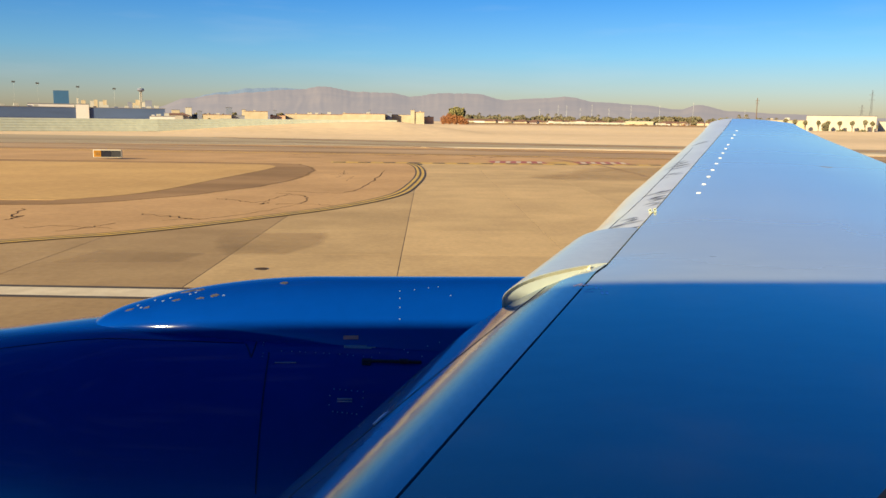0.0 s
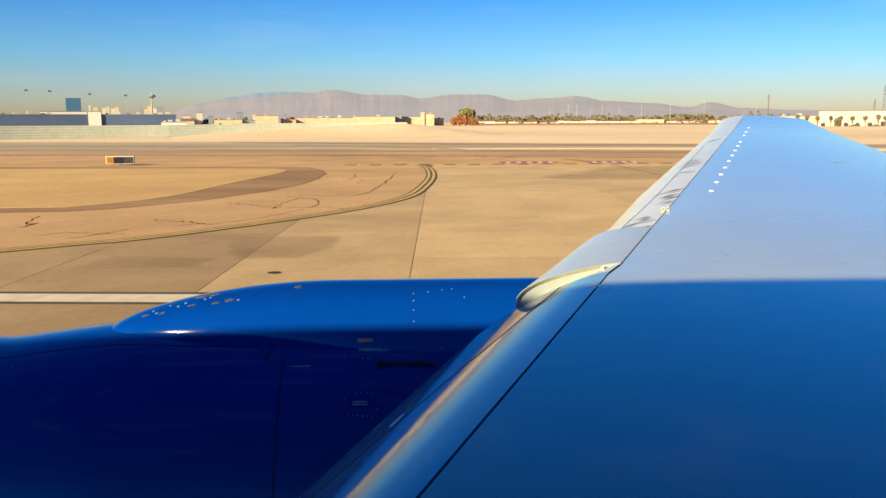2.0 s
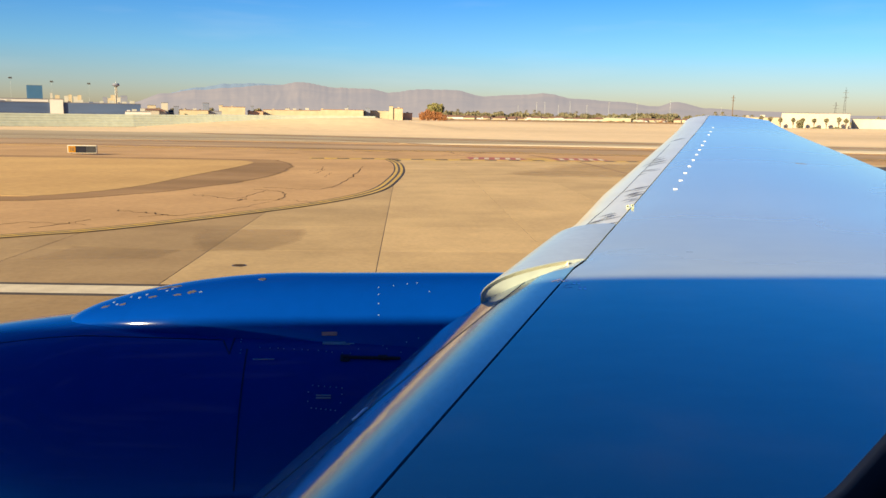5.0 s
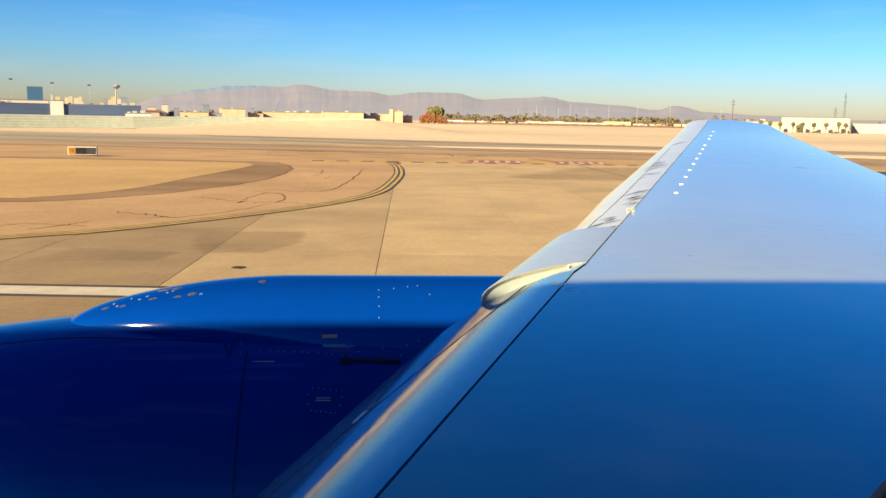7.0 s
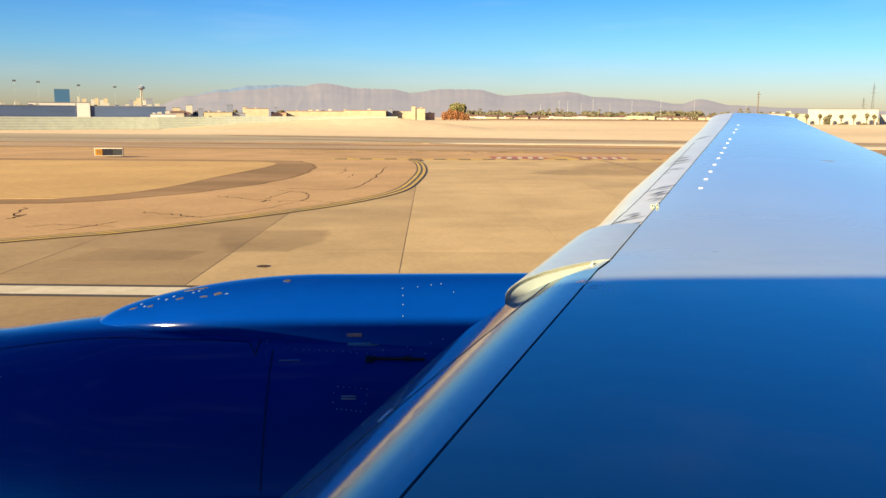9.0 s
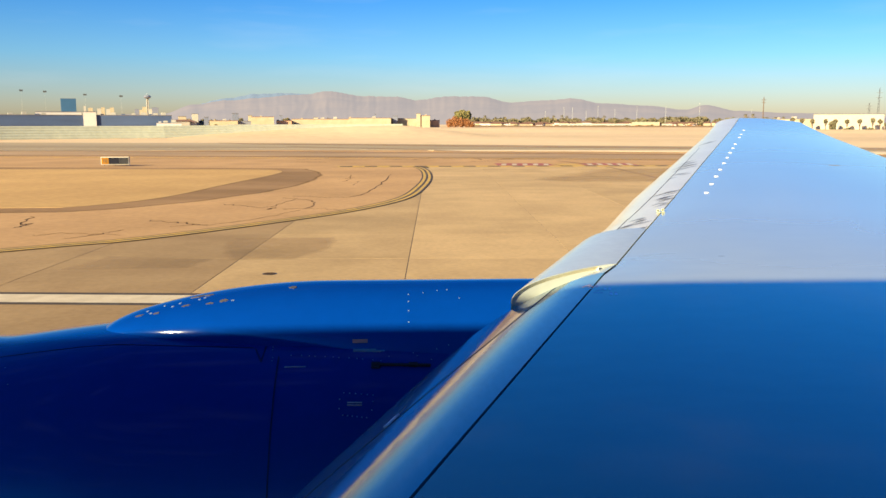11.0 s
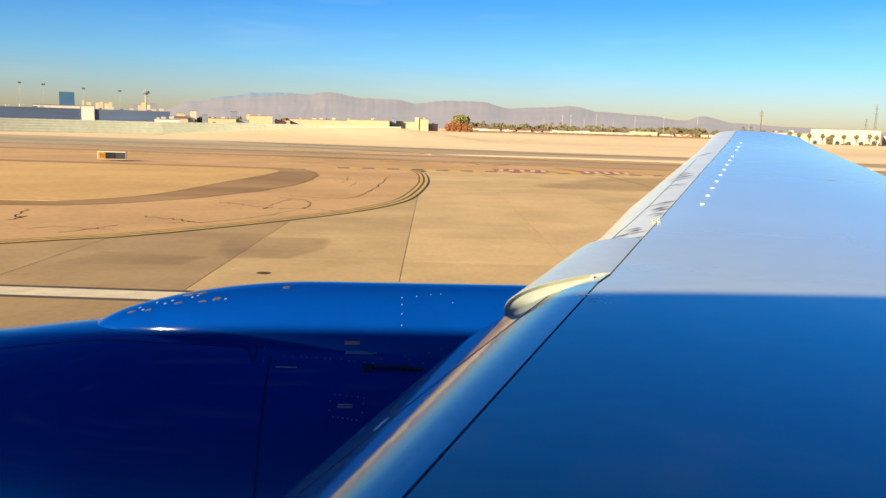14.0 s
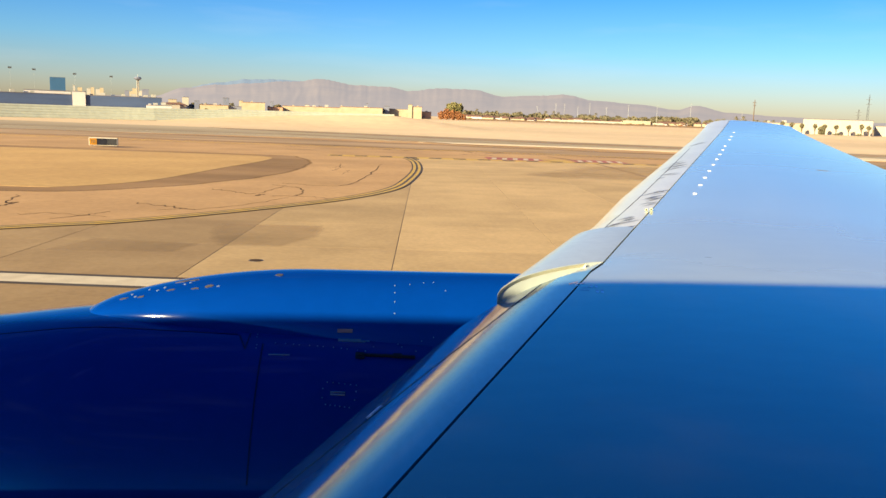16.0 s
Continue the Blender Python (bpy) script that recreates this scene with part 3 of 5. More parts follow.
# cream end rib of the inboard slat
ring = [v for v in inboard_slat(0.0) if v[1] <= END + 0.84 * SKEW]
cy, cz = sum(v[0] for v in ring) / len(ring), sum(v[2] for v in ring) / len(ring)
inner = [(cy + (v[0] - cy) * 0.95, v[1] + 0.003, cz + (v[2] - cz) * 0.86 - 0.004) for v in ring]
flat = [(v[0], v[1] - 0.016, v[2]) for v in ring]
n_ = len(ring)
link("end_rib", flat + inner, [(k, (k + 1) % n_, n_ + (k + 1) % n_, n_ + k) for k in range(n_)] + [tuple(range(n_, 2 * n_))], CREAM, wing, "cream primed end rib of the slat")

# vortex generators
VG_STEPS = (0, 0.071, 0.143, 0.217, 0.298, 0.378, 0.460, 0.546, 0.630, 0.797, 0.893, 1.03)
for i in range(12):
    t = VG_STEPS[i]
    y = 6.279 + (13.615 - 6.279) * t
    x = 2.353 + (5.671 - 2.353) * t
    z = upper(x, y)
    bm = bmesh.new()
    box(bm, (-0.016, -0.014, -0.004), (0.016, 0.014, 0.003), 0.001)
    box(bm, (-0.016, -0.004, 0.003), (0.014, 0.003, 0.006), 0.002)
    vg = part("vortex_generator", bm, TAB_WHITE, wing, "small white vortex generator tab")
    vg.matrix_local = pose(x, y, z, 4.6, 0, -20)

# ---- engine ----
NY, NZ, NR = 4.85, 2.015, 1.22


def nac_r(x):
    """Radius of the engine cowl along its length."""
    if x < -2.32:
        return NR - 0.09 - 0.15 * ((-2.32 - x) / 2.6) ** 1.6
    if x < -1.53:
        return NR - 0.09 * ((-1.53 - x) / 0.79) ** 1.25
    if x > -0.3:
        return NR - 0.03 * (x + 0.3) - 0.03 * (x + 0.3) ** 2
    return NR


def revolve(name, x0, x1, nx, rad, mat, parent, label="", na=72):
    verts, faces = [], []
    for i in range(nx + 1):
        x = x0 + (x1 - x0) * i / nx
        for k in range(na):
            a = math.tau * k / na
            verts.append((x, NY + rad(x) * math.cos(a), NZ + rad(x) * math.sin(a)))
    for i in range(nx):
        for k in range(na):
            faces.append((i * na + k, i * na + (k + 1) % na, (i + 1) * na + (k + 1) % na, (i + 1) * na + k))
    return link(name, verts, faces, mat, parent, label, smooth=True)


engine = revolve("engine_cowl", -4.9, 2.2, 60, nac_r, BLUE, plane, "glossy royal blue engine cowl")
revolve("inlet_lip", -5.02, -4.9, 4, lambda x: 0.92 + 0.5 * (x + 5.02), METAL, engine, "bare metal inlet lip")
revolve("exhaust_nozzle", 1.6, 2.9, 6, lambda x: 0.86 - 0.14 * (x - 1.6), STEEL, engine, "dark metal exhaust nozzle")


def fair_half(x):
    """Half width of the pylon fairing."""
    t = max(0.0, min(1.0, (x + 1.72) / 2.3))
    return 0.04 + 0.38 * math.sqrt(1 - (1 - t) ** 2)


def fair_top(x):
    t = max(0.0, min(1.0, (x + 1.72) / 1.32))
    return mix(NZ + nac_r(x), NZ + NR, t * 3) + 0.240 * (1 - (1 - t) ** 2) ** 0.85


def cowl_z(x, y):
    r = nac_r(x)
    return NZ + math.sqrt(max(0.0, r * r - (y - NY) ** 2))


def fair_z(x, y):
    """Height of the fairing across the top of the cowl."""
    w = fair_half(x)
    k = abs(y - NY) / w
    h = fair_top(x) - (NZ + nac_r(x))
    b = max(0.0, 1 - k ** 3.0) ** mix(0.45, 1.2, (x + 1.1) / 1.4)
    return cowl_z(x, y) - 0.012 * k + h * b if k <= 1 else cowl_z(x, y) - 0.02


verts, faces = [], []
ACROSS = [1 - (1 - i / 26) ** 2.4 for i in range(27)]
ACROSS = [-1.06] + [-u for u in reversed(ACROSS[1:])] + ACROSS + [1.06]
nk = len(ACROSS)
for i in range(71):
    x = -1.72 + 2.9 * i / 70
    for k in range(nk):
        y = NY + fair_half(x) * ACROSS[k]
        verts.append((x, y, fair_z(x, y)))
for i in range(70):
    for k in range(nk - 1):
        faces.append((i * nk + k, i * nk + k + 1, (i + 1) * nk + k + 1, (i + 1) * nk + k))
link("pylon_fairing", verts, faces, BLUE, plane, "blue fairing over the engine pylon", smooth=True)

# ---- cabin shell with the window that the camera looks through ----
FY, FZ, FR, NOSE, TAPER, SAG = -1.70, 3.70, 1.985, -14.0, 6.0, 0.75


def hull(x):
    """Radius and centre height of the fuselage at a station."""
    if x < NOSE + TAPER:
        u = max(0.0, (x - NOSE) / TAPER)
        k = math.sqrt(max(0.0, 1 - (1 - u) ** 2))
        return FR * max(0.02, k), FZ - SAG * (1 - k)
    if x > 12:
        u = (x - 12) / 12
        return FR * (1 - 0.85 * u), FZ + 0.9 * u
    return FR, FZ


stations = [NOSE + TAPER * i / 32 for i in range(32)] + [NOSE + TAPER + 0.7 * i for i in range(11)] + [-0.22, 0.22] + [0.8 + 0.7 * i for i in range(16)] + [12 + i for i in range(13)]
na = 96
# the window lies between these two heights on the wing side
verts, faces = [], []
for x in stations:
    r, c = hull(x)
    for k in range(na):
        a = math.tau * k / na
        verts.append((x, FY + r * math.cos(a), c + 1.03 * r * math.sin(a)))
for i in range(len(stations) - 1):
    for k in range(na):
        if stations[i] == -0.22 and 4 <= k <= 7:
            continue
        faces.append((i * na + k, i * na + (k + 1) % na, (i + 1) * na + (k + 1) % na, (i + 1) * na + k))
fuselage = link("fuselage", verts, faces, BODY, plane, "dark blue fuselage shell", smooth=True)
sol = fuselage.modifiers.new("thickness", "SOLIDIFY")
sol.thickness, sol.offset = 0.03, -1

# rubber gasket round the window
WX0, WX1, WZ0, WZ1, WR = -0.13, 0.0985, 4.317, 4.50, 0.06


def rounded(grow, y):
    out = []
    for cx, cz, a0 in ((WX1 - WR, WZ0 + WR, -90), (WX1 - WR, WZ1 - WR, 0), (WX0 + WR, WZ1 - WR, 90), (WX0 + WR, WZ0 + WR, 180)):
        for k in range(9):
            a = radians(a0 + 90 * k / 8)
            out.append((cx + (WR + grow) * math.cos(a), y, cz + (WR + grow) * math.sin(a)))
    return out


loops = [rounded(0.0, 0.123), rounded(0.004, 0.117), rounded(0.030, 0.117), rounded(0.030, 0.131), rounded(0.004, 0.131)]
n_ = len(loops[0])
link("window_gasket", [v for lp in loops for v in lp], [(i * n_ + k, i * n_ + (k + 1) % n_, ((i + 1) % 5) * n_ + (k + 1) % n_, ((i + 1) % 5) * n_ + k) for i in range(5) for k in range(n_)], SEAM, fuselage, "dark rubber window gasket", smooth=True)

# ---- small details on the skins ----


def engine_skin(x, y):
    return max(cowl_z(x, y), fair_z(x, y)) if -1.72 <= x <= 1.18 and abs(y - NY) <= fair_half(x) else cowl_z(x, y)


def drape(x, y, zf, up=0.0):
    """A pose on a skin: x along the aircraft, z along the skin's normal."""
    e = 0.01
    nrm = Vector((-(zf(x + e, y) - zf(x - e, y)) / (2 * e), -(zf(x, y + e) - zf(x, y - e)) / (2 * e), 1)).normalized()
    ax = (Vector((1, 0, 0)) - nrm * nrm.x).normalized()
    m = Matrix((ax, nrm.cross(ax), nrm)).transposed().to_4x4()
    m.translation = Vector((x, y, zf(x, y))) + nrm * up
    return m


def patch(name, x, y, zf, w, h, mat, parent, label="", thick=0.004, bevel=0.001, turn=0.0):
    bm = bmesh.new()
    box(bm, (-w / 2, -h / 2, -0.006), (w / 2, h / 2, thick), bevel)
    ob = part(name, bm, mat, parent, label)
    ob.matrix_local = drape(x, y, zf) @ pose(0, 0, 0, 0, 0, turn)
    return ob


def blot(name, x, y, zf, w, h, mat, parent, label, seed, thick=0.0025, turn=0.0):
    """A ragged flake or smear lying on a skin."""
    r = random.Random(seed)
    n = 14
    verts = [(w / 2 * math.cos(k * math.tau / n) * r.uniform(0.45, 1.1), h / 2 * math.sin(k * math.tau / n) * r.uniform(0.45, 1.1), thick) for k in range(n)]
    verts += [(v[0], v[1], -0.004) for v in verts]
    faces = [tuple(range(n))] + [(k, (k + 1) % n, n + (k + 1) % n, n + k) for k in range(n)]
    ob = link(name, verts, faces, mat, parent, label)
    ob.matrix_local = drape(x, y, zf) @ pose(0, 0, 0, 0, 0, turn)
    return ob


def skin_line(name, points, zf, width, mat, parent, label="", up=0.002, steps=14):
    """A thin seam that follows a skin through a few plan points."""
    line = []
    for (x0, y0), (x1, y1) in zip(points, points[1:]):
        line += [(x0 + (x1 - x0) * k / steps, y0 + (y1 - y0) * k / steps) for k in range(steps)]
    line.append(points[-1])
    verts, faces = [], []
    for i, (x, y) in enumerate(line):
        m = drape(x, y, zf, up)
        q = Vector(line[min(i + 1, len(line) - 1)]) - Vector(line[max(i - 1, 0)])
        d = Vector((q.x, q.y, 0))
        z = m.to_3x3() @ Vector((0, 0, 1))
        s = z.cross(d - z * d.dot(z)).normalized() * width / 2
        p = m.translation
        verts += [p + s, p - s, p + s - z * 0.006, p - s - z * 0.006]
    for i in range(len(line) - 1):
        a = 4 * i
        faces += [(a, a + 1, a + 5, a + 4), (a, a + 4, a + 6, a + 2), (a + 1, a + 3, a + 7, a + 5)]
    return link(name, verts, faces, mat, parent, label)


def by_angle(deg):
    """Plan y of a spot on the cowl from its angle round the engine."""
    return NY + NR * math.cos(radians(deg))


# caution placard with its unreadable lines
patch("placard", -0.224, by_angle(107.8), engine_skin, 0.083, 0.021, LABEL_RED, engine, "small faded orange-red caution placard")
for k, w in enumerate((0.125, 0.172, 0.150)):
    patch("text_bar", -0.260 + w / 2, by_angle(108.8 + 0.45 * k), engine_skin, w, 0.006, LABEL_WHITE, engine, "unreadable white text line")
patch("text_bar", -0.562, by_angle(115.75), engine_skin, 0.113, 0.006, LABEL_WHITE, engine, "unreadable white text line")
for k in range(2):
    patch("text_bar", -0.238, by_angle(127.3 + 0.7 * k), engine_skin, 0.076, 0.007, LABEL_WHITE, engine, "unreadable white text line")
# seams of the cowl doors
skin_line("seam", [(-0.658, by_angle(111.7)), (-0.645, by_angle(150))], engine_skin, 0.007, COWL_SEAM, engine, "dark cowl door seam")
skin_line("seam", [(-2.7, by_angle(103.5)), (-1.745, by_angle(104.4)), (-0.805, by_angle(107.6))], engine_skin, 0.004, COWL_SEAM, engine, "dark cowl door seam")
skin_line("seam", [(-0.794, by_angle(108.0)), (-0.747, by_angle(113.7)), (-0.738, by_angle(106.8))], engine_skin, 0.006, COWL_SEAM, engine, "dark hinge notch of the cowl door")
# latch bar
bm = bmesh.new()
box(bm, (-0.02, -0.007, 0.0), (0.29, 0.007, 0.018), 0.004)
box(bm, (-0.03, -0.030, 0.0), (0.020, 0.024, 0.010), 0.006)
box(bm, (0.17, -0.012, 0.0), (0.22, 0.012, 0.024), 0.005)
latch = part("latch_bar", bm, SEAM, engine, "black latch bar on the cowl")
latch.matrix_local = drape(-0.13, by_angle(115.2), engine_skin)
# rivets
rivet_me = None


def rivet(x, deg, r=0.0065):
    global rivet_me
    if rivet_me is None:
        bm = bmesh.new()
        tube(bm, (0, 0, -0.004), (0, 0, 0.003), 0.0065, 0.005, 8)
        ob = part("rivet", bm, RIVET, engine)
        rivet_me = ob.data
    else:
        ob = new("rivet", rivet_me)
        ob.parent = engine
    ob.matrix_local = drape(x, by_angle(deg), engine_skin) @ Matrix.Scale(r / 0.0065, 4)


for k in range(12):
    rivet(-0.593 + 0.043 * k + (0.012 if k % 3 else 0), 111.1 + 0.2 * k, 0.004)
for k in range(4):
    rivet(0.045, 98.8 + 2.1 * k, 0.0045)
for x, a in ((0.267, 97.0), (0.334, 99.9), (0.068, 109.6), (0.198, 108.8), (0.264, 108.2), (-0.065, 111.4), (0.089, 110.7), (0.21, 97.4), (0.13, 98.2), (-0.70, 107.4), (-0.70, 108.6), (-0.69, 112.0), (-0.69, 113.3), (-2.12, 109.6), (-2.05, 116.5), (0.165, 112.0)):
    rivet(x, a, 0.004)
for k in range(6):
    rivet(-0.295 + 0.030 * k, 124.5 + 0.1 * k, 0.0045), rivet(-0.295 + 0.024 * k, 130.8 + 0.1 * k, 0.0045)
for x, a in ((-0.315, 126.4), (-0.315, 129.0), (-0.145, 126.8), (-0.15, 129.2)):
    rivet(x, a, 0.0045)
# chipped paint on the fairing
fairing = bpy.data.objects["pylon_fairing"]
for i, (x, y, w, h) in enumerate(((-1.168, 4.802, 0.10, 0.04), (-1.10, 4.79, 0.06, 0.03), (-1.219, 4.706, 0.06, 0.022), (-1.382, 4.704, 0.05, 0.018), (-1.489, 4.734, 0.06, 0.024), (-1.074, 4.68, 0.06, 0.018), (-0.998, 4.684, 0.05, 0.034), (-0.615, 4.752, 0.05, 0.045))):
    blot("paint_chip", x, y, engine_skin, w, h, CHIP, fairing, "brown bare patch of chipped paint", 40 + i)
for i, (x, y) in enumerate(((-1.354, 4.77), (-1.448, 4.758), (-1.30, 4.73), (-1.26, 4.75), (-1.15, 4.745), (-1.12, 4.755), (-1.42, 4.72), (-0.95, 4.675))):
    blot("paint_chip", x, y, engine_skin, 0.020, 0.012, RIVET, fairing, "small pale chip in the paint", 60 + i)

# second seam of the inboard leading edge
skin_line("seam", [(-0.64, 1.50), (-0.072, 2.385), (0.365, 3.105), (0.70, 3.69)], inboard_skin, 0.007, SEAM, wing, "thin dark panel seam", 0.001, 30)
bm = bmesh.new()
box(bm, (-0.010, -0.045, -0.004), (0.010, 0.045, 0.003), 0.001)
slot = part("drain_slot", bm, TAB_WHITE, wing, "small pale drain plate")
slot.matrix_local = drape(-0.03, 2.50, inboard_skin) @ pose(0, 0, 0, 0, 0, -26)
# double latch on the long seam: two small upright discs on a base plate
bm = bmesh.new()
for dx in (-0.016, 0.016):
    tube(bm, (dx, -0.004, 0.012), (dx, 0.004, 0.012), 0.0105, 0.0105, 16)
box(bm, (-0.030, -0.012, -0.002), (0.030, 0.012, 0.001), 0.001)
lt = part("slat_latch", bm, WING, wing, "pale double latch on the seam")
lt.matrix_local = drape(1.765, 5.54, upper, 0.002) @ pose(0, 0, 0, 0, 0, -12)
for dx in (-0.016, 0.016):
    bm = bmesh.new()
    tube(bm, (dx, -0.007, 0.012), (dx, 0.0, 0.012), 0.0055, 0.0055, 10)
    part("latch_pin", bm, SEAM, lt).matrix_local = Matrix()
# streaks of dirt on the slats


def smear(x, y, w, h, turn, seed):
    """A cluster of thin grey streaks that fade out at their rim."""
    r = random.Random(seed)
    bm = bmesh.new()
    cover = bm.verts.layers.float.new("cover")
    n = 16
    rows = []
    m = Matrix.Rotation(radians(turn), 2)
    for f, c in ((0.0, 1.0), (0.5, 0.62), (1.0, 0.0)):
        row = []
        for k in range(n):
            a = k * math.tau / n
            q = m @ Vector((w / 2 * f * math.cos(a), h / 2 * f * math.sin(a)))
            v = bm.verts.new((x + q.x, y + q.y, slat_skin(x + q.x, y + q.y) + 0.0012))
            v[cover] = c
            row.append(v)
            if f == 0.0:
                break
        rows.append(row)
    for k in range(n):
        bm.faces.new((rows[0][0], rows[1][k], rows[1][(k + 1) % n]))
        bm.faces.new((rows[1][k], rows[2][k], rows[2][(k + 1) % n], rows[1][(k + 1) % n]))
    part("smear", bm, SMEAR, wing, "grey dirty streaks on the slat")


rng = random.Random(21)
for x, y, spread, length, count in ((1.44, 5.08, 0.09, 0.34, 9), (1.56, 5.30, 0.05, 0.26, 5), (1.95, 6.10, 0.06, 0.45, 8), (2.10, 6.45, 0.05, 0.40, 5), (2.68, 7.84, 0.06, 0.5, 4), (3.02, 8.62, 0.07, 0.6, 7), (3.2, 9.1, 0.05, 0.5, 4), (4.33, 11.6, 0.05, 0.6, 4)):
    for k in range(count):
        v = rng.uniform(-0.5, 0.5) * length
        smear(x - 0.01 + 0.45 * v + rng.uniform(-1, 1) * spread, y + v, rng.uniform(0.04, 0.10), length * rng.uniform(0.4, 0.9), rng.uniform(-66, -50), k)
# lengthwise seam of the slats
skin_line("seam", [(1.30, 5.0), (1.539, 5.536), (2.024, 6.566), (2.896, 8.51), (4.0, 11.0)], slat_skin, 0.006, SEAM, wing, "thin dark lengthwise seam of the slat", 0.001, 30)
# red stencil beside the seam, its colour paled to blend into shade
for i, (x, y, w, h, t) in enumerate(((0.80, 3.484, 0.04, 0.012, 20), (0.82, 3.45, 0.04, 0.012, -25), (0.80, 3.42, 0.012, 0.04, 0), (0.83, 3.375, 0.04, 0.012, 25), (0.814, 3.334, 0.04, 0.012, -15), (0.858, 3.398, 0.012, 0.055, -10), (0.876, 3.392, 0.012, 0.055, -10), (0.861, 3.308, 0.012, 0.055, -10), (0.88, 3.304, 0.012, 0.055, -10))):
    patch("stencil_bar", x, y, inboard_skin if x < seam_x(y) else upper, w, h, MARK_RED, wing, "red stencil stroke paled for shade", 0.0006, 0.0002, t)
patch("stencil_bar", 4.493, 8.428, upper, 0.11, 0.03, DIRT, wing, "faded stencil stroke", 0.002, 0.0005, 0)

# ---- landing gear under the aircraft ----
RUBBER = material("tyre rubber", (0.02, 0.02, 0.02), 0.8, scale=4)


def gear(x, y, top, r, half):
    g = empty("landing_gear", (x, y, 0))
    g.parent = plane
    bm = bmesh.new()
    tube(bm, (0, 0, r), (0, 0, top), 0.09, 0.14, 12)
    tube(bm, (0, -half, r), (0, half, r), 0.06, 0.06, 10)
    part("strut", bm, POLE_METAL, g)
    for s in (-1, 1):
        bm = bmesh.new()
        prof = ((0.18, 0.45), (0.20, 0.85), (0.14, 1.0), (-0.14, 1.0), (-0.20, 0.85), (-0.18, 0.45))
        n = 28
        rings = [[bm.verts.new((r * f * math.cos(k * math.tau / n), s * half + w, r + r * f * math.sin(k * math.tau / n))) for k in range(n)] for w, f in prof]
        for q in range(len(prof)):
            a, b = rings[q], rings[(q + 1) % len(prof)]
            for k in range(n):
                bm.faces.new((a[k], a[(k + 1) % n], b[(k + 1) % n], b[k]))
        part("tyre", bm, RUBBER, g)


POLE_METAL = STEEL
gear(3.6, 2.1, 3.0, 0.56, 0.45)
gear(3.6, FY * 2 - 2.1, 3.0, 0.56, 0.45)
gear(-8.2, FY, 2.6, 0.38, 0.25)

# ---- distance ----


def spot(az, d):
    """A place on the ground: degrees from square to the cabin, and metres."""
    a = radians(az)
    return Vector((d * math.sin(a), d * math.cos(a), 0))


STUCCO = material("warm cream stucco", (0.40, 0.33, 0.23), 0.9, second=(0.34, 0.28, 0.19), scale=0.2, spec=0.1)
WHITE_WALL = material("white wall", (0.42, 0.375, 0.31), 0.8, second=(0.36, 0.325, 0.27), scale=0.1, spec=0.2)
ROSE = material("pinkish stucco", (0.46, 0.29, 0.19), 0.9, second=(0.40, 0.25, 0.17), scale=0.2, spec=0.1)
PALE_WALL = material("pale grey wall", (0.27, 0.275, 0.26), 0.8, second=(0.24, 0.245, 0.23), scale=0.1, spec=0.2)
TEAL = material("teal tinted glazing", (0.10, 0.16, 0.16), 0.4, scale=0.5)
CLEAN_WALL = material("clean white wall", (0.50, 0.455, 0.43), 0.8, second=(0.45, 0.41, 0.39), scale=0.1, spec=0.2)
BLUE_WALL = material("blue-grey metal cladding", (0.048, 0.078, 0.16), 0.6, second=(0.04, 0.065, 0.135), scale=0.05, stretch=(1, 1, 6))
DARK_GLASS = material("dark window glass", (0.05, 0.06, 0.135), 0.15, scale=0.5)
BLUE_GLASS = material("blue tower glass", (0.035, 0.10, 0.20), 0.3, second=(0.03, 0.085, 0.17), scale=0.05, stretch=(1, 1, 0.3))
BROWN_TOWER = material("brown tower cladding", (0.28, 0.17, 0.14), 0.6, second=(0.22, 0.14, 0.12), scale=0.05)
GREY_TOWER = material("slate tower cladding", (0.16, 0.17, 0.22), 0.5, second=(0.13, 0.14, 0.19), scale=0.05)
PALE_TOWER = material("pale tower concrete", (0.36, 0.335, 0.29), 0.8, second=(0.31, 0.29, 0.25), scale=0.05)
ROOF = material("red-brown roof tile", (0.21, 0.105, 0.07), 0.9, second=(0.17, 0.09, 0.06), scale=0.3)
ROOF_DARK = material("grey flat roofing", (0.14, 0.13, 0.15), 0.9, scale=0.2)
LEAF = material("dusty green foliage", (0.15, 0.145, 0.045), 0.8, second=(0.20, 0.16, 0.06), scale=0.6)
# olive base raised to carry some haze of distance
LEAF_DARK = material("olive foliage lightened for haze", (0.11, 0.105, 0.055), 0.8, second=(0.16, 0.125, 0.07), scale=0.6)
DRY = material("dry orange-brown foliage", (0.33, 0.13, 0.045), 0.9, second=(0.25, 0.105, 0.04), scale=0.6)
BARK = material("grey-brown bark", (0.13, 0.085, 0.055), 0.9, second=(0.10, 0.065, 0.045), scale=2)
ROCK = material("mauve rock with haze glow", (0.105, 0.08, 0.062), 1.0, second=(0.075, 0.060, 0.054), scale=0.003, fine=0.08, spec=0.0)
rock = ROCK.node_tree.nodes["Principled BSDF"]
rock.inputs["Emission Color"].default_value, rock.inputs["Emission Strength"].default_value = (0.81, 0.765, 0.775, 1), 0.172   # faint emission stands in for the haze of distance
ROCK_FAR = material("blue rock with haze glow", (0.10, 0.13, 0.18), 1.0, second=(0.09, 0.12, 0.16), scale=0.004, spec=0.0)
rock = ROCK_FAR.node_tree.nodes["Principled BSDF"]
rock.inputs["Emission Color"].default_value, rock.inputs["Emission Strength"].default_value = (0.46, 0.58, 0.76, 1), 0.125   # blue haze put into base colour and glow
POLE = material("galvanised pole", (0.36, 0.36, 0.35), 0.5, 0.4, scale=2)
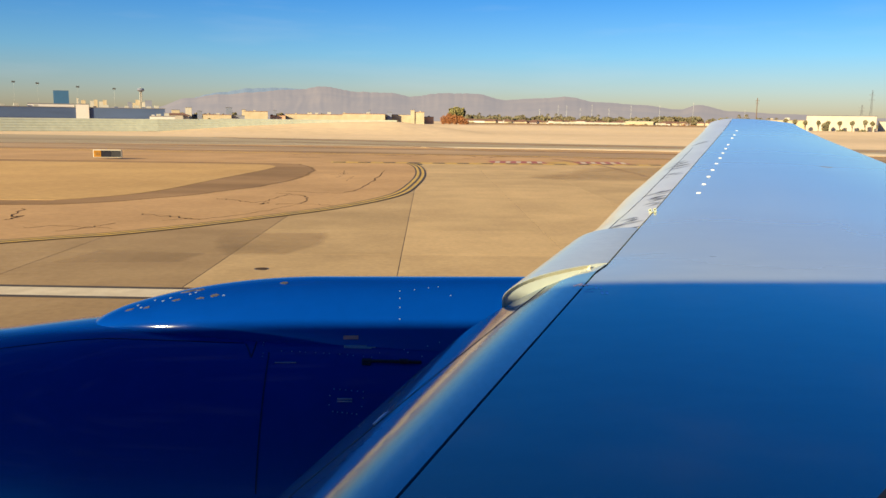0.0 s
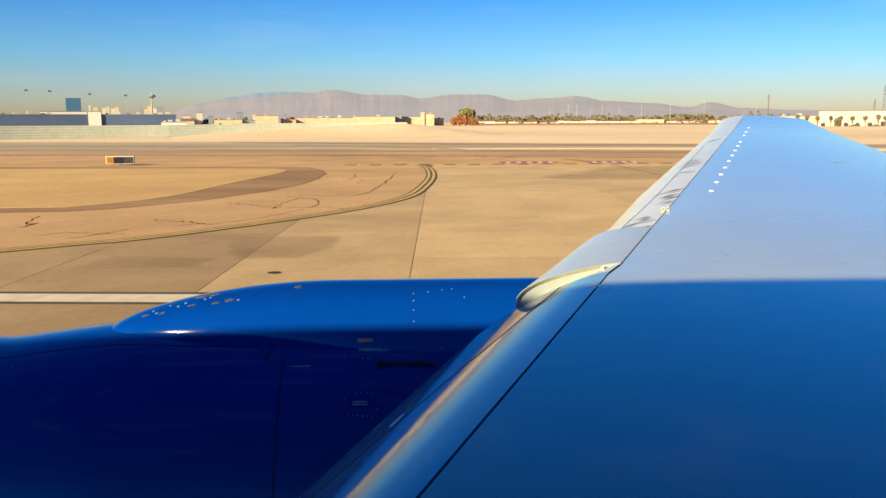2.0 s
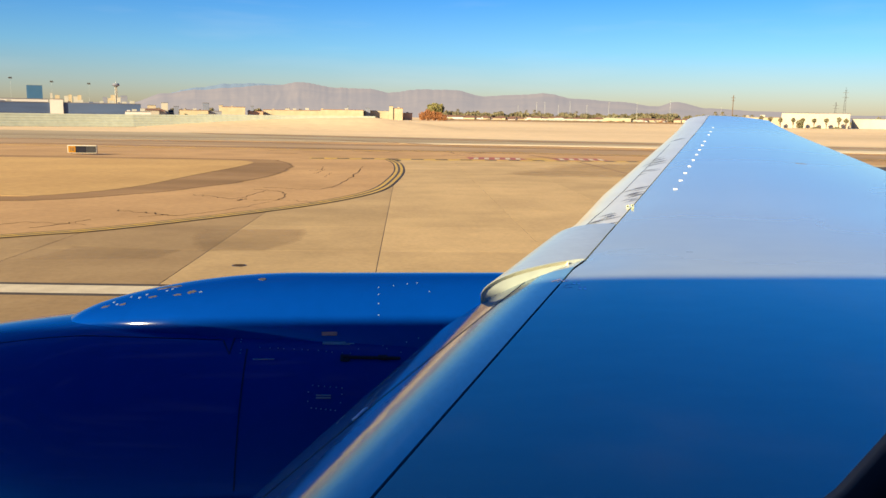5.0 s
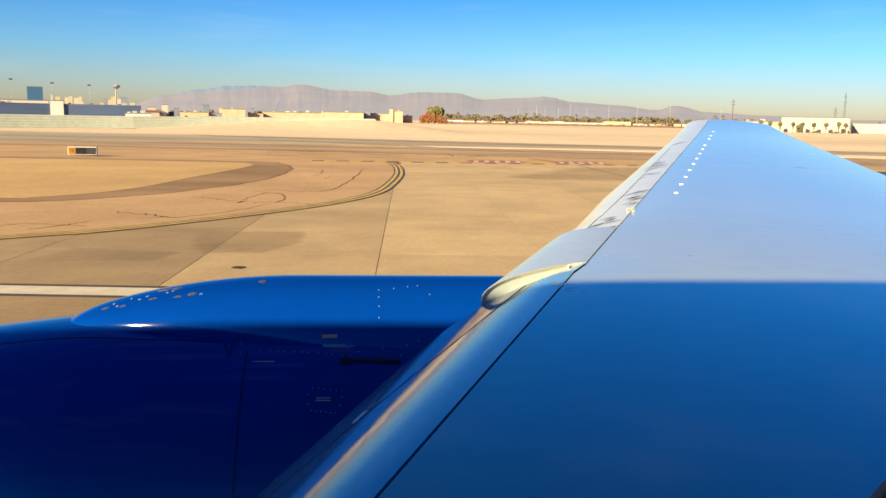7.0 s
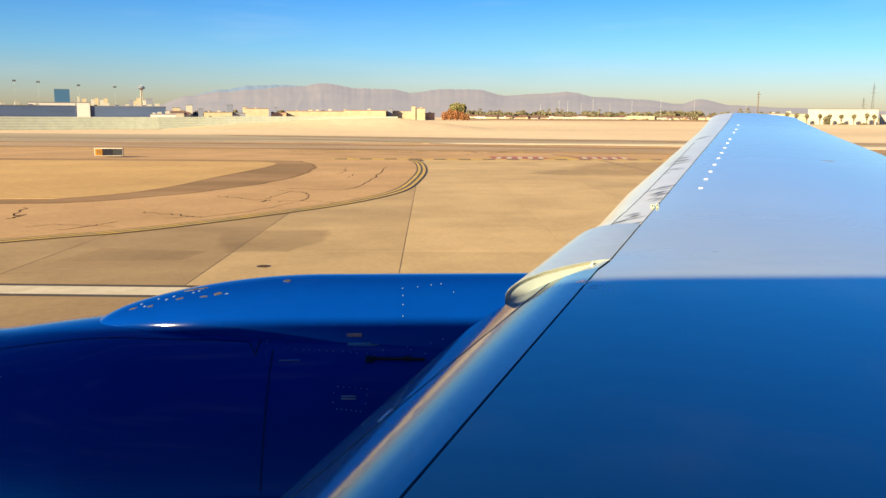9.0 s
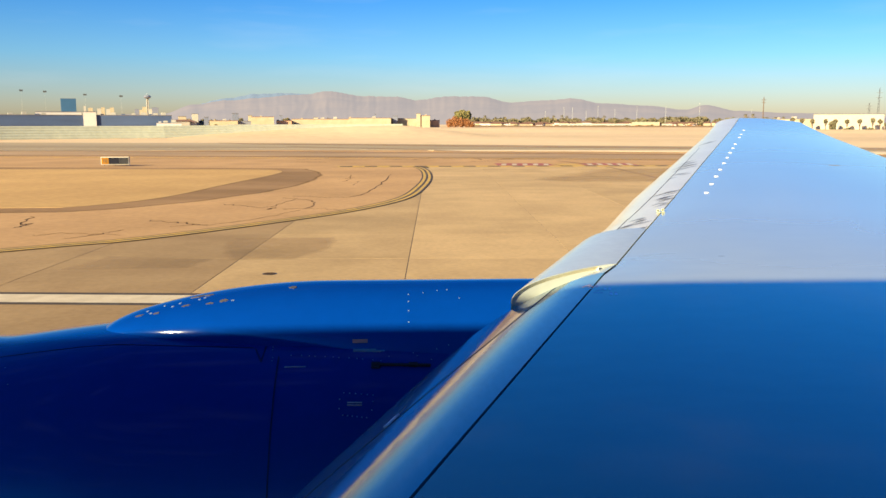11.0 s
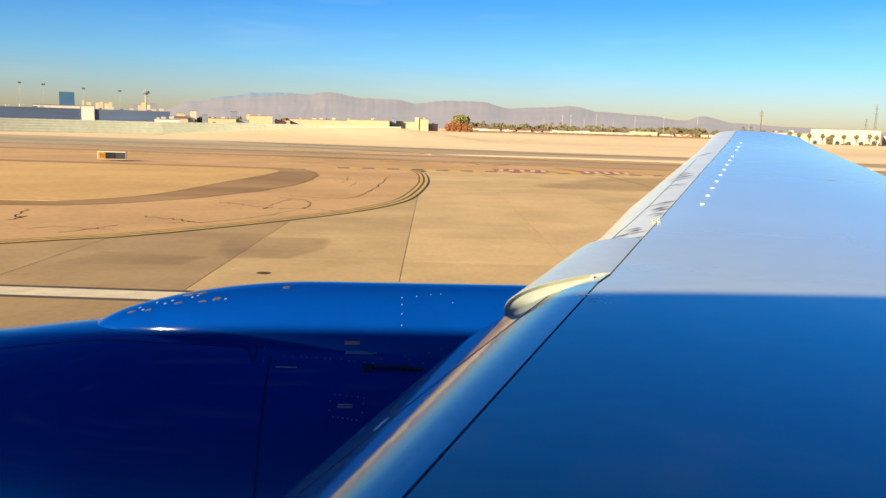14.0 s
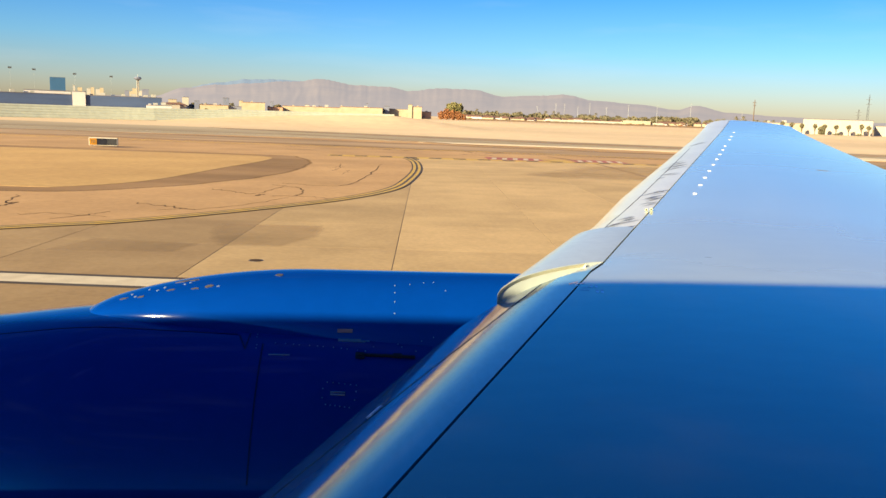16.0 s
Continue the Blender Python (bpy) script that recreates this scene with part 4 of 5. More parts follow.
FENCE = material("pale corrugated blast fence", (0.44, 0.455, 0.36), 0.7, second=(0.40, 0.415, 0.33), scale=0.05, spec=0.3)


def building(name, az0, az1, d, h, depth, mat, label, category="building", floors=0, bays=0, roof=None, glass=DARK_GLASS, recess=0.25, plant=0, sill=0.52, tall=0.28, wide=0.36):
    """A block whose long front faces the apron, with recessed windows and a parapet."""
    a, b = spot(az0, d), spot(az1, d)
    w = (b - a).length
    ob = tagged(empty(name, (*((a + b) / 2).xy, 0), math.degrees(math.atan2(b.y - a.y, b.x - a.x))), label, category)
    bm = bmesh.new()
    box(bm, (-w / 2, 0, 0), (w / 2, depth, h), 0.05)
    part("wall", bm, mat, ob)
    bm = bmesh.new()
    box(bm, (-w / 2 - 0.2, -0.2, h - 0.02), (w / 2 + 0.2, depth + 0.2, h + 0.35), 0.05)
    part("roof", bm, roof or ROOF_DARK, ob)
    for k in range(plant):
        bm = bmesh.new()
        x = -w / 2 + w * (k + 0.35 + 0.3 * math.sin(k * 5 + w)) / plant
        box(bm, (x - 0.7 - 0.5 * (k % 3), 3, h + 0.3), (x + 0.8 + 0.4 * (k % 2), 6, h + 0.9 + 0.45 * ((k * 7) % 3)), 0.05)
        part("roof_unit", bm, PALE_TOWER if k % 3 else mat, ob)
    if floors and bays:
        me = None
        bw, fh = w / bays, h / floors
        for f in range(floors):
            for k in range(bays):
                if me is None:
                    bm = bmesh.new()
                    box(bm, (-bw * wide, -0.10, -fh * tall), (bw * wide, 0.05, fh * tall), 0.03)
                    o = part("window", bm, glass, ob)
                    me = o.data
                else:
                    o = new("window", me)
                    o.parent = ob
                o.location = (-w / 2 + bw * (k + 0.5), -recess * 0.2, fh * (f + sill))
    return ob


# blast fence: corrugated panels that lean back
fence = tagged(empty("blast_fence"), "long pale corrugated blast fence beside the sand", "fence")
def fence_at(i):
    return spot(-40 + 1.3 * i, 236 + 1.5 * i + 0.6 * max(0, i - 19)) + Vector((0, 0, 0.045 * max(0, i - 18)))


for i in range(31):
    a, b = fence_at(i), fence_at(i + 1)
    d = (b - a).normalized()
    nrm = Vector((d.y, -d.x, 0))
    verts = []
    for p in (a, b):
        for k in range(11):
            q = p - nrm * (0.10 * k) + nrm * (0.09 if k % 2 else 0.0)
            verts.append((q.x, q.y, q.z + 0.02 + 0.36 * k))
        for k in range(11):
            q = p - nrm * (0.10 * k + 0.25)
            verts.append((q.x, q.y, q.z + 0.02 + 0.36 * k))
    faces = [(k, k + 1, 23 + k, 22 + k) for k in range(10)] + [(11 + k, 12 + k, 34 + k, 33 + k) for k in range(10)] + [(10, 21, 43, 32)]
    link("panel", verts, faces, FENCE, fence)
# sand blown up against the fence, deeper towards its end
verts, faces = [], []
for i in range(45):
    az = -15.2 + 0.5 * i
    d = 236 + 1.5 * (az + 40) / 1.3 + 0.6 * max(0, (az + 40) / 1.3 - 19)
    top = 3.62 * (1 - max(0.0, (-0.2 - az) / 15) ** 1.5) * (1 - max(0.0, min(1.0, (az - 0.5) / 6))) + 0.06 * noise.noise(Vector((az * 1.3, 2, 0)))
    for k in range(13):
        u = min(1.0, k / 11)
        p = spot(az, d - 46 + 45.6 * u + (40 if k == 12 else 0))
        verts.append((p.x, p.y, (top * u ** 1.6 + 0.035 if k else 0.0) if k < 12 else -0.1))
for i in range(44):
    for k in range(12):
        a = i * 13 + k
        faces.append((a, a + 1, a + 14, a + 13))
tagged(link("ground_bank", verts, faces, SAND, smooth=True), "low bank of tan sand blown against the blast fence", "ground", kind="structure")
sheet("ground_pale", [spot(-13, 335), spot(-13, 900), spot(1, 900), spot(-5, 480)], 0.02, PALE, "pale bare earth beyond the sand")

# terminal buildings beyond the fence
building("terminal_building", -35.6, -20.1, 500, 8.6, 40, BLUE_WALL, "long low blue-grey terminal building with a dark base", floors=1, bays=22, plant=26, sill=0.20, tall=0.17, wide=0.49)
building("terminal_building", -19.36, -14.85, 500, 8.6, 40, BLUE_WALL, "low blue-grey terminal wing with a dark base", floors=1, bays=7, plant=9, sill=0.20, tall=0.17, wide=0.49)
building("stair_block", -20.11, -19.36, 498.6, 10.4, 20, CLEAN_WALL, "bright white block between the terminal wings")
building("roof_plant", -22.8, -20.2, 501, 10.3, 20, CLEAN_WALL, "long white plant housing behind the terminal roof")
building("hangar", -39.0, -35.67, 420, 10.3, 60, WHITE_WALL, "large plain white hangar beyond the apron")
building("low_shed", -15.8, -14.25, 470, 4.4, 12, CLEAN_WALL, "long low white shed", plant=3)
# hotel towers on the skyline
building("hotel_tower", -21.35, -20.48, 2000, 57, 30, BLUE_GLASS, "blue glass hotel tower on the skyline", "tower", 14, 6, glass=BLUE_GLASS)
building("hotel_tower", -31.98, -30.9, 2200, 70, 30, BROWN_TOWER, "brown hotel tower on the skyline", "tower", 16, 6)
building("hotel_tower", -29.41, -28.57, 2200, 64, 30, GREY_TOWER, "slate grey hotel tower on the skyline", "tower", 16, 5)
building("hotel_tower", -27.38, -26.85, 2200, 67, 30, GREY_TOWER, "narrow slate grey hotel tower on the skyline", "tower", 16, 4)
building("hotel_block", -34.0, -32.6, 1500, 36, 30, STUCCO, "yellow hotel block on the skyline", "tower", 8, 8)
for az, w, h, m in ((-19.67, 0.26, 37, STUCCO), (-19.17, 0.22, 36, PALE_TOWER), (-18.95, 0.2, 38.5, STUCCO), (-18.64, 0.24, 35, PALE_TOWER), (-18.42, 0.22, 38, STUCCO), (-20.0, 0.12, 41, PALE_TOWER),
                    (-16.95, 0.26, 35, GREY_TOWER), (-16.68, 0.22, 33, STUCCO), (-16.48, 0.26, 40, STUCCO), (-16.12, 0.22, 35, PALE_TOWER), (-15.84, 0.42, 39, GREY_TOWER)):
    ob = building("hotel_block", az - w / 2, az + w / 2, 1990, h, 20, m, "pale hotel block on the skyline" if m is not GREY_TOWER else "slate grey hotel block on the skyline", "tower", plant=1, roof=m)
# observation tower
p = spot(-16.28, 2600)
obs = tagged(empty("observation_tower", (p.x, p.y, 0)), "slender pale observation tower with a round pod", "tower")
bm = bmesh.new()
for k in range(3):
    a = k * math.tau / 3
    tube(bm, (3.6 * math.cos(a), 3.6 * math.sin(a), 0), (2 * math.cos(a), 2 * math.sin(a), 76), 1.9, 1.5)
part("shaft", bm, PALE_TOWER, obs)
bm = bmesh.new()
tube(bm, (0, 0, 74), (0, 0, 79), 4, 11, 20), tube(bm, (0, 0, 79), (0, 0, 84), 11, 8, 20)
part("pod", bm, GREY_TOWER, obs)
bm = bmesh.new()
tube(bm, (0, 0, 84), (0, 0, 91), 0.8, 0.3)
part("mast", bm, POLE, obs)

# cream buildings
building("depot_building", -12.5, -10.7, 600, 6.0, 25, STUCCO, "low cream stucco depot building", plant=2, roof=ROOF)
building("depot_building", -9.85, -8.35, 590, 8.6, 25, STUCCO, "square cream stucco depot building", plant=1, roof=ROOF)
building("depot_building", -8.2, -7.2, 598, 6.0, 20, ROSE, "low pinkish stucco annex of the depot", plant=1, roof=ROOF)
building("depot_building", -7.2, -3.4, 606, 7.2, 25, STUCCO, "long cream stucco depot building with a red roof edge", plant=3, roof=ROOF)
building("depot_building", -3.4, -0.55, 605, 8.0, 25, STUCCO, "cream stucco depot building with a red roof edge", plant=2, roof=ROOF)
building("depot_building", -0.55, 1.3, 620, 7.8, 20, STUCCO, "recessed cream stucco depot wing")
building("depot_building", 1.3, 2.1, 585, 9.6, 12, STUCCO, "tall cream stucco depot block", plant=1, roof=ROOF)
building("depot_building", 2.1, 2.75, 594, 6.4, 12, ROSE, "low pinkish stucco block beside the depot", plant=1)
# grey block put where the depot's side wall lies in shade
building("depot_building", -10.7, -9.85, 604, 5.6, 20, GREY_TOWER, "low dark block standing for a shaded depot wall", plant=1)
building("stair_tower", -11.05, -10.65, 640, 11.5, 10, GREY_TOWER, "square grey stair tower above the roofs")
building("stair_tower", -0.42, -0.1, 612, 9.6, 8, GREY_TOWER, "narrow grey stair tower above the roofs")
building("stair_tower", 1.18, 1.45, 584, 11.0, 8, STUCCO, "narrow cream stair tower above the roofs")
for az, w, h, m in ((-9.9, 0.25, 10.5, STUCCO), (-5.6, 0.3, 9.0, WHITE_WALL), (-7.9, 0.2, 10.2, GREY_TOWER), (-1.6, 0.12, 11.5, GREY_TOWER), (-14.2, 0.5, 9.5, STUCCO), (-13.4, 0.4, 11.5, WHITE_WALL), (-12.7, 0.3, 9, GREY_TOWER)):
    building("rear_building", az - w / 2, az + w / 2, 680, h, 12, m, "small building behind the depot roofs")
# low pale wall before the depot, and a long low store before the houses
building("perimeter_wall", -11.4, -0.6, 520, 3.4, 0.4, PALE_WALL, "low pale grey perimeter wall before the depot", "wall", roof=PALE_WALL)
building("store_building", 10.6, 18.2, 690, 3.9, 25, WHITE_WALL, "long low white store with a pale roof", roof=PALE_TOWER, floors=1, bays=26, glass=TEAL)
building("store_building", 15.6, 17.4, 686, 5.2, 20, STUCCO, "low cream store with a flat roof", roof=PALE_TOWER)
building("warehouse", 26.7, 30.6, 450, 8.8, 40, WHITE_WALL, "wide white warehouse behind round trees")
building("warehouse", 30.7, 36, 480, 6.5, 40, WHITE_WALL, "low white warehouse with a flat roof")
building("warehouse", 24.4, 26.65, 470, 6.6, 30, STUCCO, "low cream warehouse beside the tall one", plant=2)

building("perimeter_fence", 4.7, 24.5, 640, 2.5, 0.3, BARK, "long low dark brown fence before the houses", "fence", roof=BARK)

rng = random.Random(5)


def house(az, d, w, h, mat):
    a = spot(az, d)
    ob = tagged(empty("house", (a.x, a.y, 0), rng.uniform(-12, 12) - az), "small pale house with a red-brown roof" if mat is not STUCCO else "small tan house with a red-brown roof", "house", "houses beyond the airfield")
    bm = bmesh.new()
    box(bm, (-w / 2, 0, 0), (w / 2, 10, h), 0.05)
    part("wall", bm, mat, ob)
    v = [(-w / 2 - 0.5, -0.5, h), (w / 2 + 0.5, -0.5, h), (w / 2 + 0.5, 10.5, h), (-w / 2 - 0.5, 10.5, h), (-w / 2 + 1.5, 5, h + 1.3), (w / 2 - 1.5, 5, h + 1.3)]
    link("roof", v, [(0, 1, 5, 4), (2, 3, 4, 5), (1, 2, 5), (3, 0, 4), (0, 3, 2, 1)], ROOF, ob)
    for k in range(max(2, int(w / 5))):
        bm = bmesh.new()
        box(bm, (-0.8, -0.06, 0.9), (0.8, 0.04, 2.2), 0.03)
        o = part("window", bm, DARK_GLASS, ob)
        o.location = (-w / 2 + (k + 0.5) * w / max(2, int(w / 5)), 0, 0.5)


for k in range(120):
    house(rng.uniform(4.8, 24), rng.uniform(700, 900), rng.uniform(4, 10), rng.uniform(3.2, 5.0), CLEAN_WALL if rng.random() < 0.6 else STUCCO)
for k in range(10):
    house(rng.uniform(-14.8, -12.6), rng.uniform(640, 760), rng.uniform(9, 16), rng.uniform(4, 6), WHITE_WALL)


def crown(bm, c, rx, rz, n, size, seed, flat=0.0):
    """Many small leaf clumps in an uneven cloud."""
    r = random.Random(seed)
    for _ in range(n):
        while True:
            v = Vector((r.uniform(-1, 1), r.uniform(-1, 1), r.uniform(-1, 1)))
            if 0.35 < v.length < 1:
                break
        v *= 0.8 + 0.3 * noise.noise(v * 2.2 + Vector((seed, 0, 0)))
        p = Vector(c) + Vector((v.x * rx, v.y * rx, v.z * rz))
        s = size * r.uniform(0.6, 1.3)
        q = Euler((r.uniform(0, 6), r.uniform(0, 6), r.uniform(0, 6))).to_matrix()
        vs = [bm.verts.new(p + q @ Vector(u) * s) for u in ((-1, -0.4, 0), (0, -0.7, 0.25), (1, -0.3, 0), (0.9, 0.5, 0.1), (0, 0.8, -0.2), (-0.9, 0.4, 0.1))]
        bm.faces.new(vs[:4]), bm.faces.new((vs[0], vs[3], vs[4], vs[5]))


def tree(az, d, h, rx, name="tree", label="round dusty green tree", leaf=LEAF, base=0.45, clumps=320, size=0.19):
    a = spot(az, d)
    ob = tagged(empty(name, (a.x, a.y, 0)), label, "tree", "trees beyond the airfield")
    bm = bmesh.new()
    tube(bm, (0, 0, 0), (0.1, 0, h * 0.55), h * 0.035, h * 0.022)
    for k in range(5):
        t = k * 1.256 + az
        tube(bm, (0.05, 0, h * 0.4), (rx * 0.5 * math.cos(t), rx * 0.5 * math.sin(t), h * 0.72), h * 0.018, h * 0.008, 6)
    part("trunk", bm, BARK, ob)
    bm = bmesh.new()
    crown(bm, (0, 0, h * (0.5 + base / 2)), rx, h * (0.5 - base / 2), clumps, rx * size, int(az * 100) + int(d))
    part("crown", bm, leaf, ob)


def palm(az, d, h):
    a = spot(az, d)
    ob = tagged(empty("palm_tree", (a.x, a.y, 0)), "tall thin palm with a dark tuft", "tree", "trees beyond the airfield")
    bm = bmesh.new()
    tube(bm, (0, 0, 0), (0.2, 0, h), 0.28, 0.18, 6)
    part("trunk", bm, BARK, ob)
    bm = bmesh.new()
    for k in range(16):
        t, up = k * 2.4, 0.9 - 0.11 * k
        p0, last = Vector((0.2, 0, h)), None
        s = Vector((-math.sin(t), math.cos(t), 0)) * 0.35
        for j in range(4):
            q = p0 + Vector((math.cos(t), math.sin(t), 0)) * (0.75 * j) + Vector((0, 0, 0.75 * j * up - 0.22 * j * j))
            w = (0.5, 1, 0.8, 0.1)[j]
            row = (bm.verts.new(q - s * w), bm.verts.new(q + s * w))
            if last:
                bm.faces.new((last[0], last[1], row[1], row[0]))
            last = row
    part("crown", bm, LEAF_DARK, ob)


# the big tree beside the yellow building, and a screen of orange scrub below it
tree(4.3, 604, 14.4, 7.8, label="large round dusty green tree by the depot", base=0.34, clumps=3600, size=0.07)
for az, h, rx in ((3.45, 8.6, 3.2), (3.8, 10.0, 3.8), (4.2, 9.6, 3.6), (4.6, 8.4, 3.2), (4.95, 6.4, 2.4)):
    tree(az, 594, h, rx, label="orange-brown dry tree by the depot", leaf=DRY, base=0.04, clumps=1300, size=0.075)
for az in (25.5, 26.05, 26.65, 27.4, 27.95, 28.6, 29.3, 30.0, 30.4):
    tree(az, 440, 7.0 + rng.uniform(-0.5, 0.7), 1.25, label="small round tree on a thin trunk before the warehouse", leaf=LEAF_DARK, base=0.62)
tree(27.8, 436, 6.2, 2.0, label="dark conical tree before the warehouse", leaf=LEAF_DARK, base=0.05)
for az in (26.0, 28.7, 29.9):
    tree(az, 434, 2.4, 2.6, label="low dark shrub before the warehouse", leaf=LEAF_DARK, base=0.05)
for k in range(110):
    tree(rng.uniform(4.4, 24.5), rng.uniform(880, 980), rng.uniform(8, 12), rng.uniform(4, 9), label="dark green tree among the houses", leaf=LEAF_DARK, base=0.15)
for k in range(70):
    tree(rng.uniform(4.6, 24.5), rng.uniform(655, 684), rng.uniform(2.2, 3.6), rng.uniform(1.4, 3.2), label="low dry tree before the houses", leaf=LEAF_DARK if k % 3 else DRY, base=0.08)
for k in range(40):
    tree(rng.uniform(-15.0, -1.0), rng.uniform(660, 780), rng.uniform(6, 9.5), rng.uniform(2.5, 5), label="dark green tree behind the depot", leaf=LEAF_DARK, base=0.15)
for k in range(10):
    tree(rng.uniform(30, 38), rng.uniform(500, 700), rng.uniform(6, 9), rng.uniform(2.5, 4), label="dark green tree by the warehouse", leaf=LEAF_DARK, base=0.15)
for k in range(40):
    palm(rng.uniform(4.8, 25), rng.uniform(760, 900), rng.uniform(8, 12.5))

for k in range(26):
    tree(rng.uniform(-12.6, 0.8), 572 + rng.uniform(-6, 6), rng.uniform(2.2, 4.2), rng.uniform(1.2, 2.4), label="low dark shrub before the depot", leaf=LEAF_DARK, base=0.1)

# lamps and poles
for az, h in ((-37.5, 25), (-34.6, 24.5), (-32.1, 33.4), (-28.7, 31.5), (-25.84, 30), (-23.5, 28.5), (-22.2, 27.9), (-19.95, 26), (-17.85, 25.2)):
    a = spot(az, 700)
    ob = tagged(empty("floodlight_mast", (a.x, a.y, 0), -az), "tall thin floodlight mast with a dark lamp head", "street lamp", "floodlight masts over the terminal")
    bm = bmesh.new()
    tube(bm, (0, 0, 0), (0, 0, h), 0.045, 0.03)
    part("pole", bm, POLE, ob)
    bm = bmesh.new()
    for sx in (-0.8, 0.0, 0.8):
        box(bm, (sx - 0.36, -0.5, h - 0.7), (sx + 0.42, 0.4, h + 0.5), 0.08)
    part("lamp_head", bm, STEEL, ob)
for az, h in ((11.14, 20.8), (11.7, 20.9), (13.38, 22), (14.49, 18.3), (15.92, 21.3), (17.76, 21.5), (19.88, 24.5), (9.9, 17), (12.6, 18), (23.05, 18)):
    a = spot(az, 900)
    ob = tagged(empty("light_pole", (a.x, a.y, 0), -az), "tall thin pale light pole", "street lamp", "pale poles beyond the houses")
    bm = bmesh.new()
    tube(bm, (0, 0, 0), (0, 0, h), 0.22, 0.14)
    part("pole", bm, POLE, ob)
    bm = bmesh.new()
    box(bm, (-0.8, -0.3, h - 0.1), (0.8, 0.3, h + 0.2), 0.1)
    part("lamp_head", bm, POLE, ob)
a = spot(23.75, 500)
ob = tagged(empty("utility_pole", (a.x, a.y, 0)), "dark wooden utility pole with crossarms", "pole")
bm = bmesh.new()
tube(bm, (0, 0, 0), (0, 0, 18.8), 0.32, 0.22)
part("pole", bm, BARK, ob)
bm = bmesh.new()
box(bm, (-1.2, -0.1, 17.2), (1.2, 0.1, 17.45), 0.02), box(bm, (-1.0, -0.1, 15.8), (1.0, 0.1, 16.0), 0.02)
part("crossarm", bm, BARK, ob)
for az, h in ((29.75, 24), (30.25, 38), (33.5, 30)):
    a = spot(az, 900)
    ob = tagged(empty("lattice_mast", (a.x, a.y, 0), -az), "slender steel lattice mast", "mast", "lattice masts")
    bm = bmesh.new()
    for sx, sy in ((-1, -1), (1, -1), (1, 1), (-1, 1)):
        tube(bm, (sx * 1.4, sy * 1.4, 0), (sx * 0.3, sy * 0.3, h), 0.14, 0.1, 5)
    for k in range(int(h / 3)):
        w0, w1 = 1.4 - 1.1 * k * 3 / h, 1.4 - 1.1 * (k + 1) * 3 / h
        tube(bm, (-w0, -w0, 3 * k), (w1, -w1, 3 * k + 3), 0.08, 0.08, 4), tube(bm, (w0, -w0, 3 * k), (-w1, -w1, 3 * k + 3), 0.08, 0.08, 4)
    part("frame", bm, STEEL, ob)
    bm = bmesh.new()
    for k in (0.75, 0.87):
        box(bm, (-2.6, -0.12, h * k), (2.6, 0.12, h * k + 0.3))
    part("crossarm", bm, STEEL, ob)

# taxiway guidance sign
sg = tagged(empty("taxiway_sign", (-29.2, 87.8, 0.09), 2), "low white-framed taxiway sign with yellow and black panels", "sign")
SIGN_YELLOW = material("yellow sign face", (0.30, 0.13, 0.012), 0.8, scale=3, spec=0.1)
SIGN_DARK = material("dark sign face", (0.014, 0.014, 0.022), 0.8, scale=3, spec=0.1)
SIGN_GREY = material("grey sign face", (0.035, 0.034, 0.038), 0.8, scale=3, spec=0.1)
bm = bmesh.new()
box(bm, (-1.42, -0.14, 0.08), (1.42, 0.14, 0.90), 0.03)
part("housing", bm, WHITE_WALL, sg)
for x0, x1, m in ((-1.34, -0.62, SIGN_YELLOW), (-0.60, 0.40, SIGN_DARK), (0.42, 1.34, SIGN_GREY)):
    bm = bmesh.new()
    box(bm, (x0, -0.175, 0.15), (x1, -0.12, 0.81), 0.01)
    part("face_panel", bm, m, sg)
bm = bmesh.new()
for x in (-1.14, -0.98, -0.84):
    box(bm, (x, -0.185, 0.30), (x + 0.06, -0.16, 0.66))
part("legend_bar", bm, BLACK_LINE, sg, "plain black legend bars")
for x in (-1.1, 0, 1.1):
    bm = bmesh.new()
    tube(bm, (x, 0, 0), (x, 0, 0.16), 0.04, 0.04)
    part("leg", bm, STEEL, sg)
for at, m, lab in (((-118.7, 182.9), STEEL, "low dark equipment box beside the taxiway"), ((-117, 195.8), SIGN_YELLOW, "low yellow equipment box beside the taxiway"), ((-150, 250), STEEL, "small dark equipment box beside the fence")):
    ob = tagged(empty("equipment_box", (*at, 0.03), 30), lab, "box")
    bm = bmesh.new()
    box(bm, (-1.6, -0.5, 0.15), (1.6, 0.5, 1.0), 0.05)
    part("body", bm, m, ob)
    bm = bmesh.new()
    box(bm, (-1.7, -0.6, 0), (1.7, 0.6, 0.16), 0.02)
    part("base", bm, CONCRETE, ob)

# manhole cover
ob = tagged(empty("manhole_cover", (-3.8, 24.1, 0.06)), "round dark iron cover set in the apron", "manhole cover")
bm = bmesh.new()
tube(bm, (0, 0, -0.02), (0, 0, 0.008), 0.21, 0.21, 24)
part("rim", bm, STEEL, ob)
bm = bmesh.new()
tube(bm, (0, 0, 0), (0, 0, 0.014), 0.17, 0.17, 24)
part("lid", bm, TAR, ob)

# mountains
SKYLINE = ((-60, 90), (-45, 120), (-38, 80), (-30, 45), (-22, 40), (-15.4, 53), (-13.4, 104), (-11.3, 138), (-9.5, 161), (-7.6, 167), (-6.2, 163), (-4.8, 176), (-2.4, 150), (-0.1, 146), (1.2, 129), (3.3, 149), (5.6, 148), (7.5, 117), (9.8, 127), (11.7, 137), (13.6, 111), (16.5, 98), (19, 76), (20.2, 100), (22.2, 69), (25.5, 57), (31, 41), (40, 60), (55, 80))


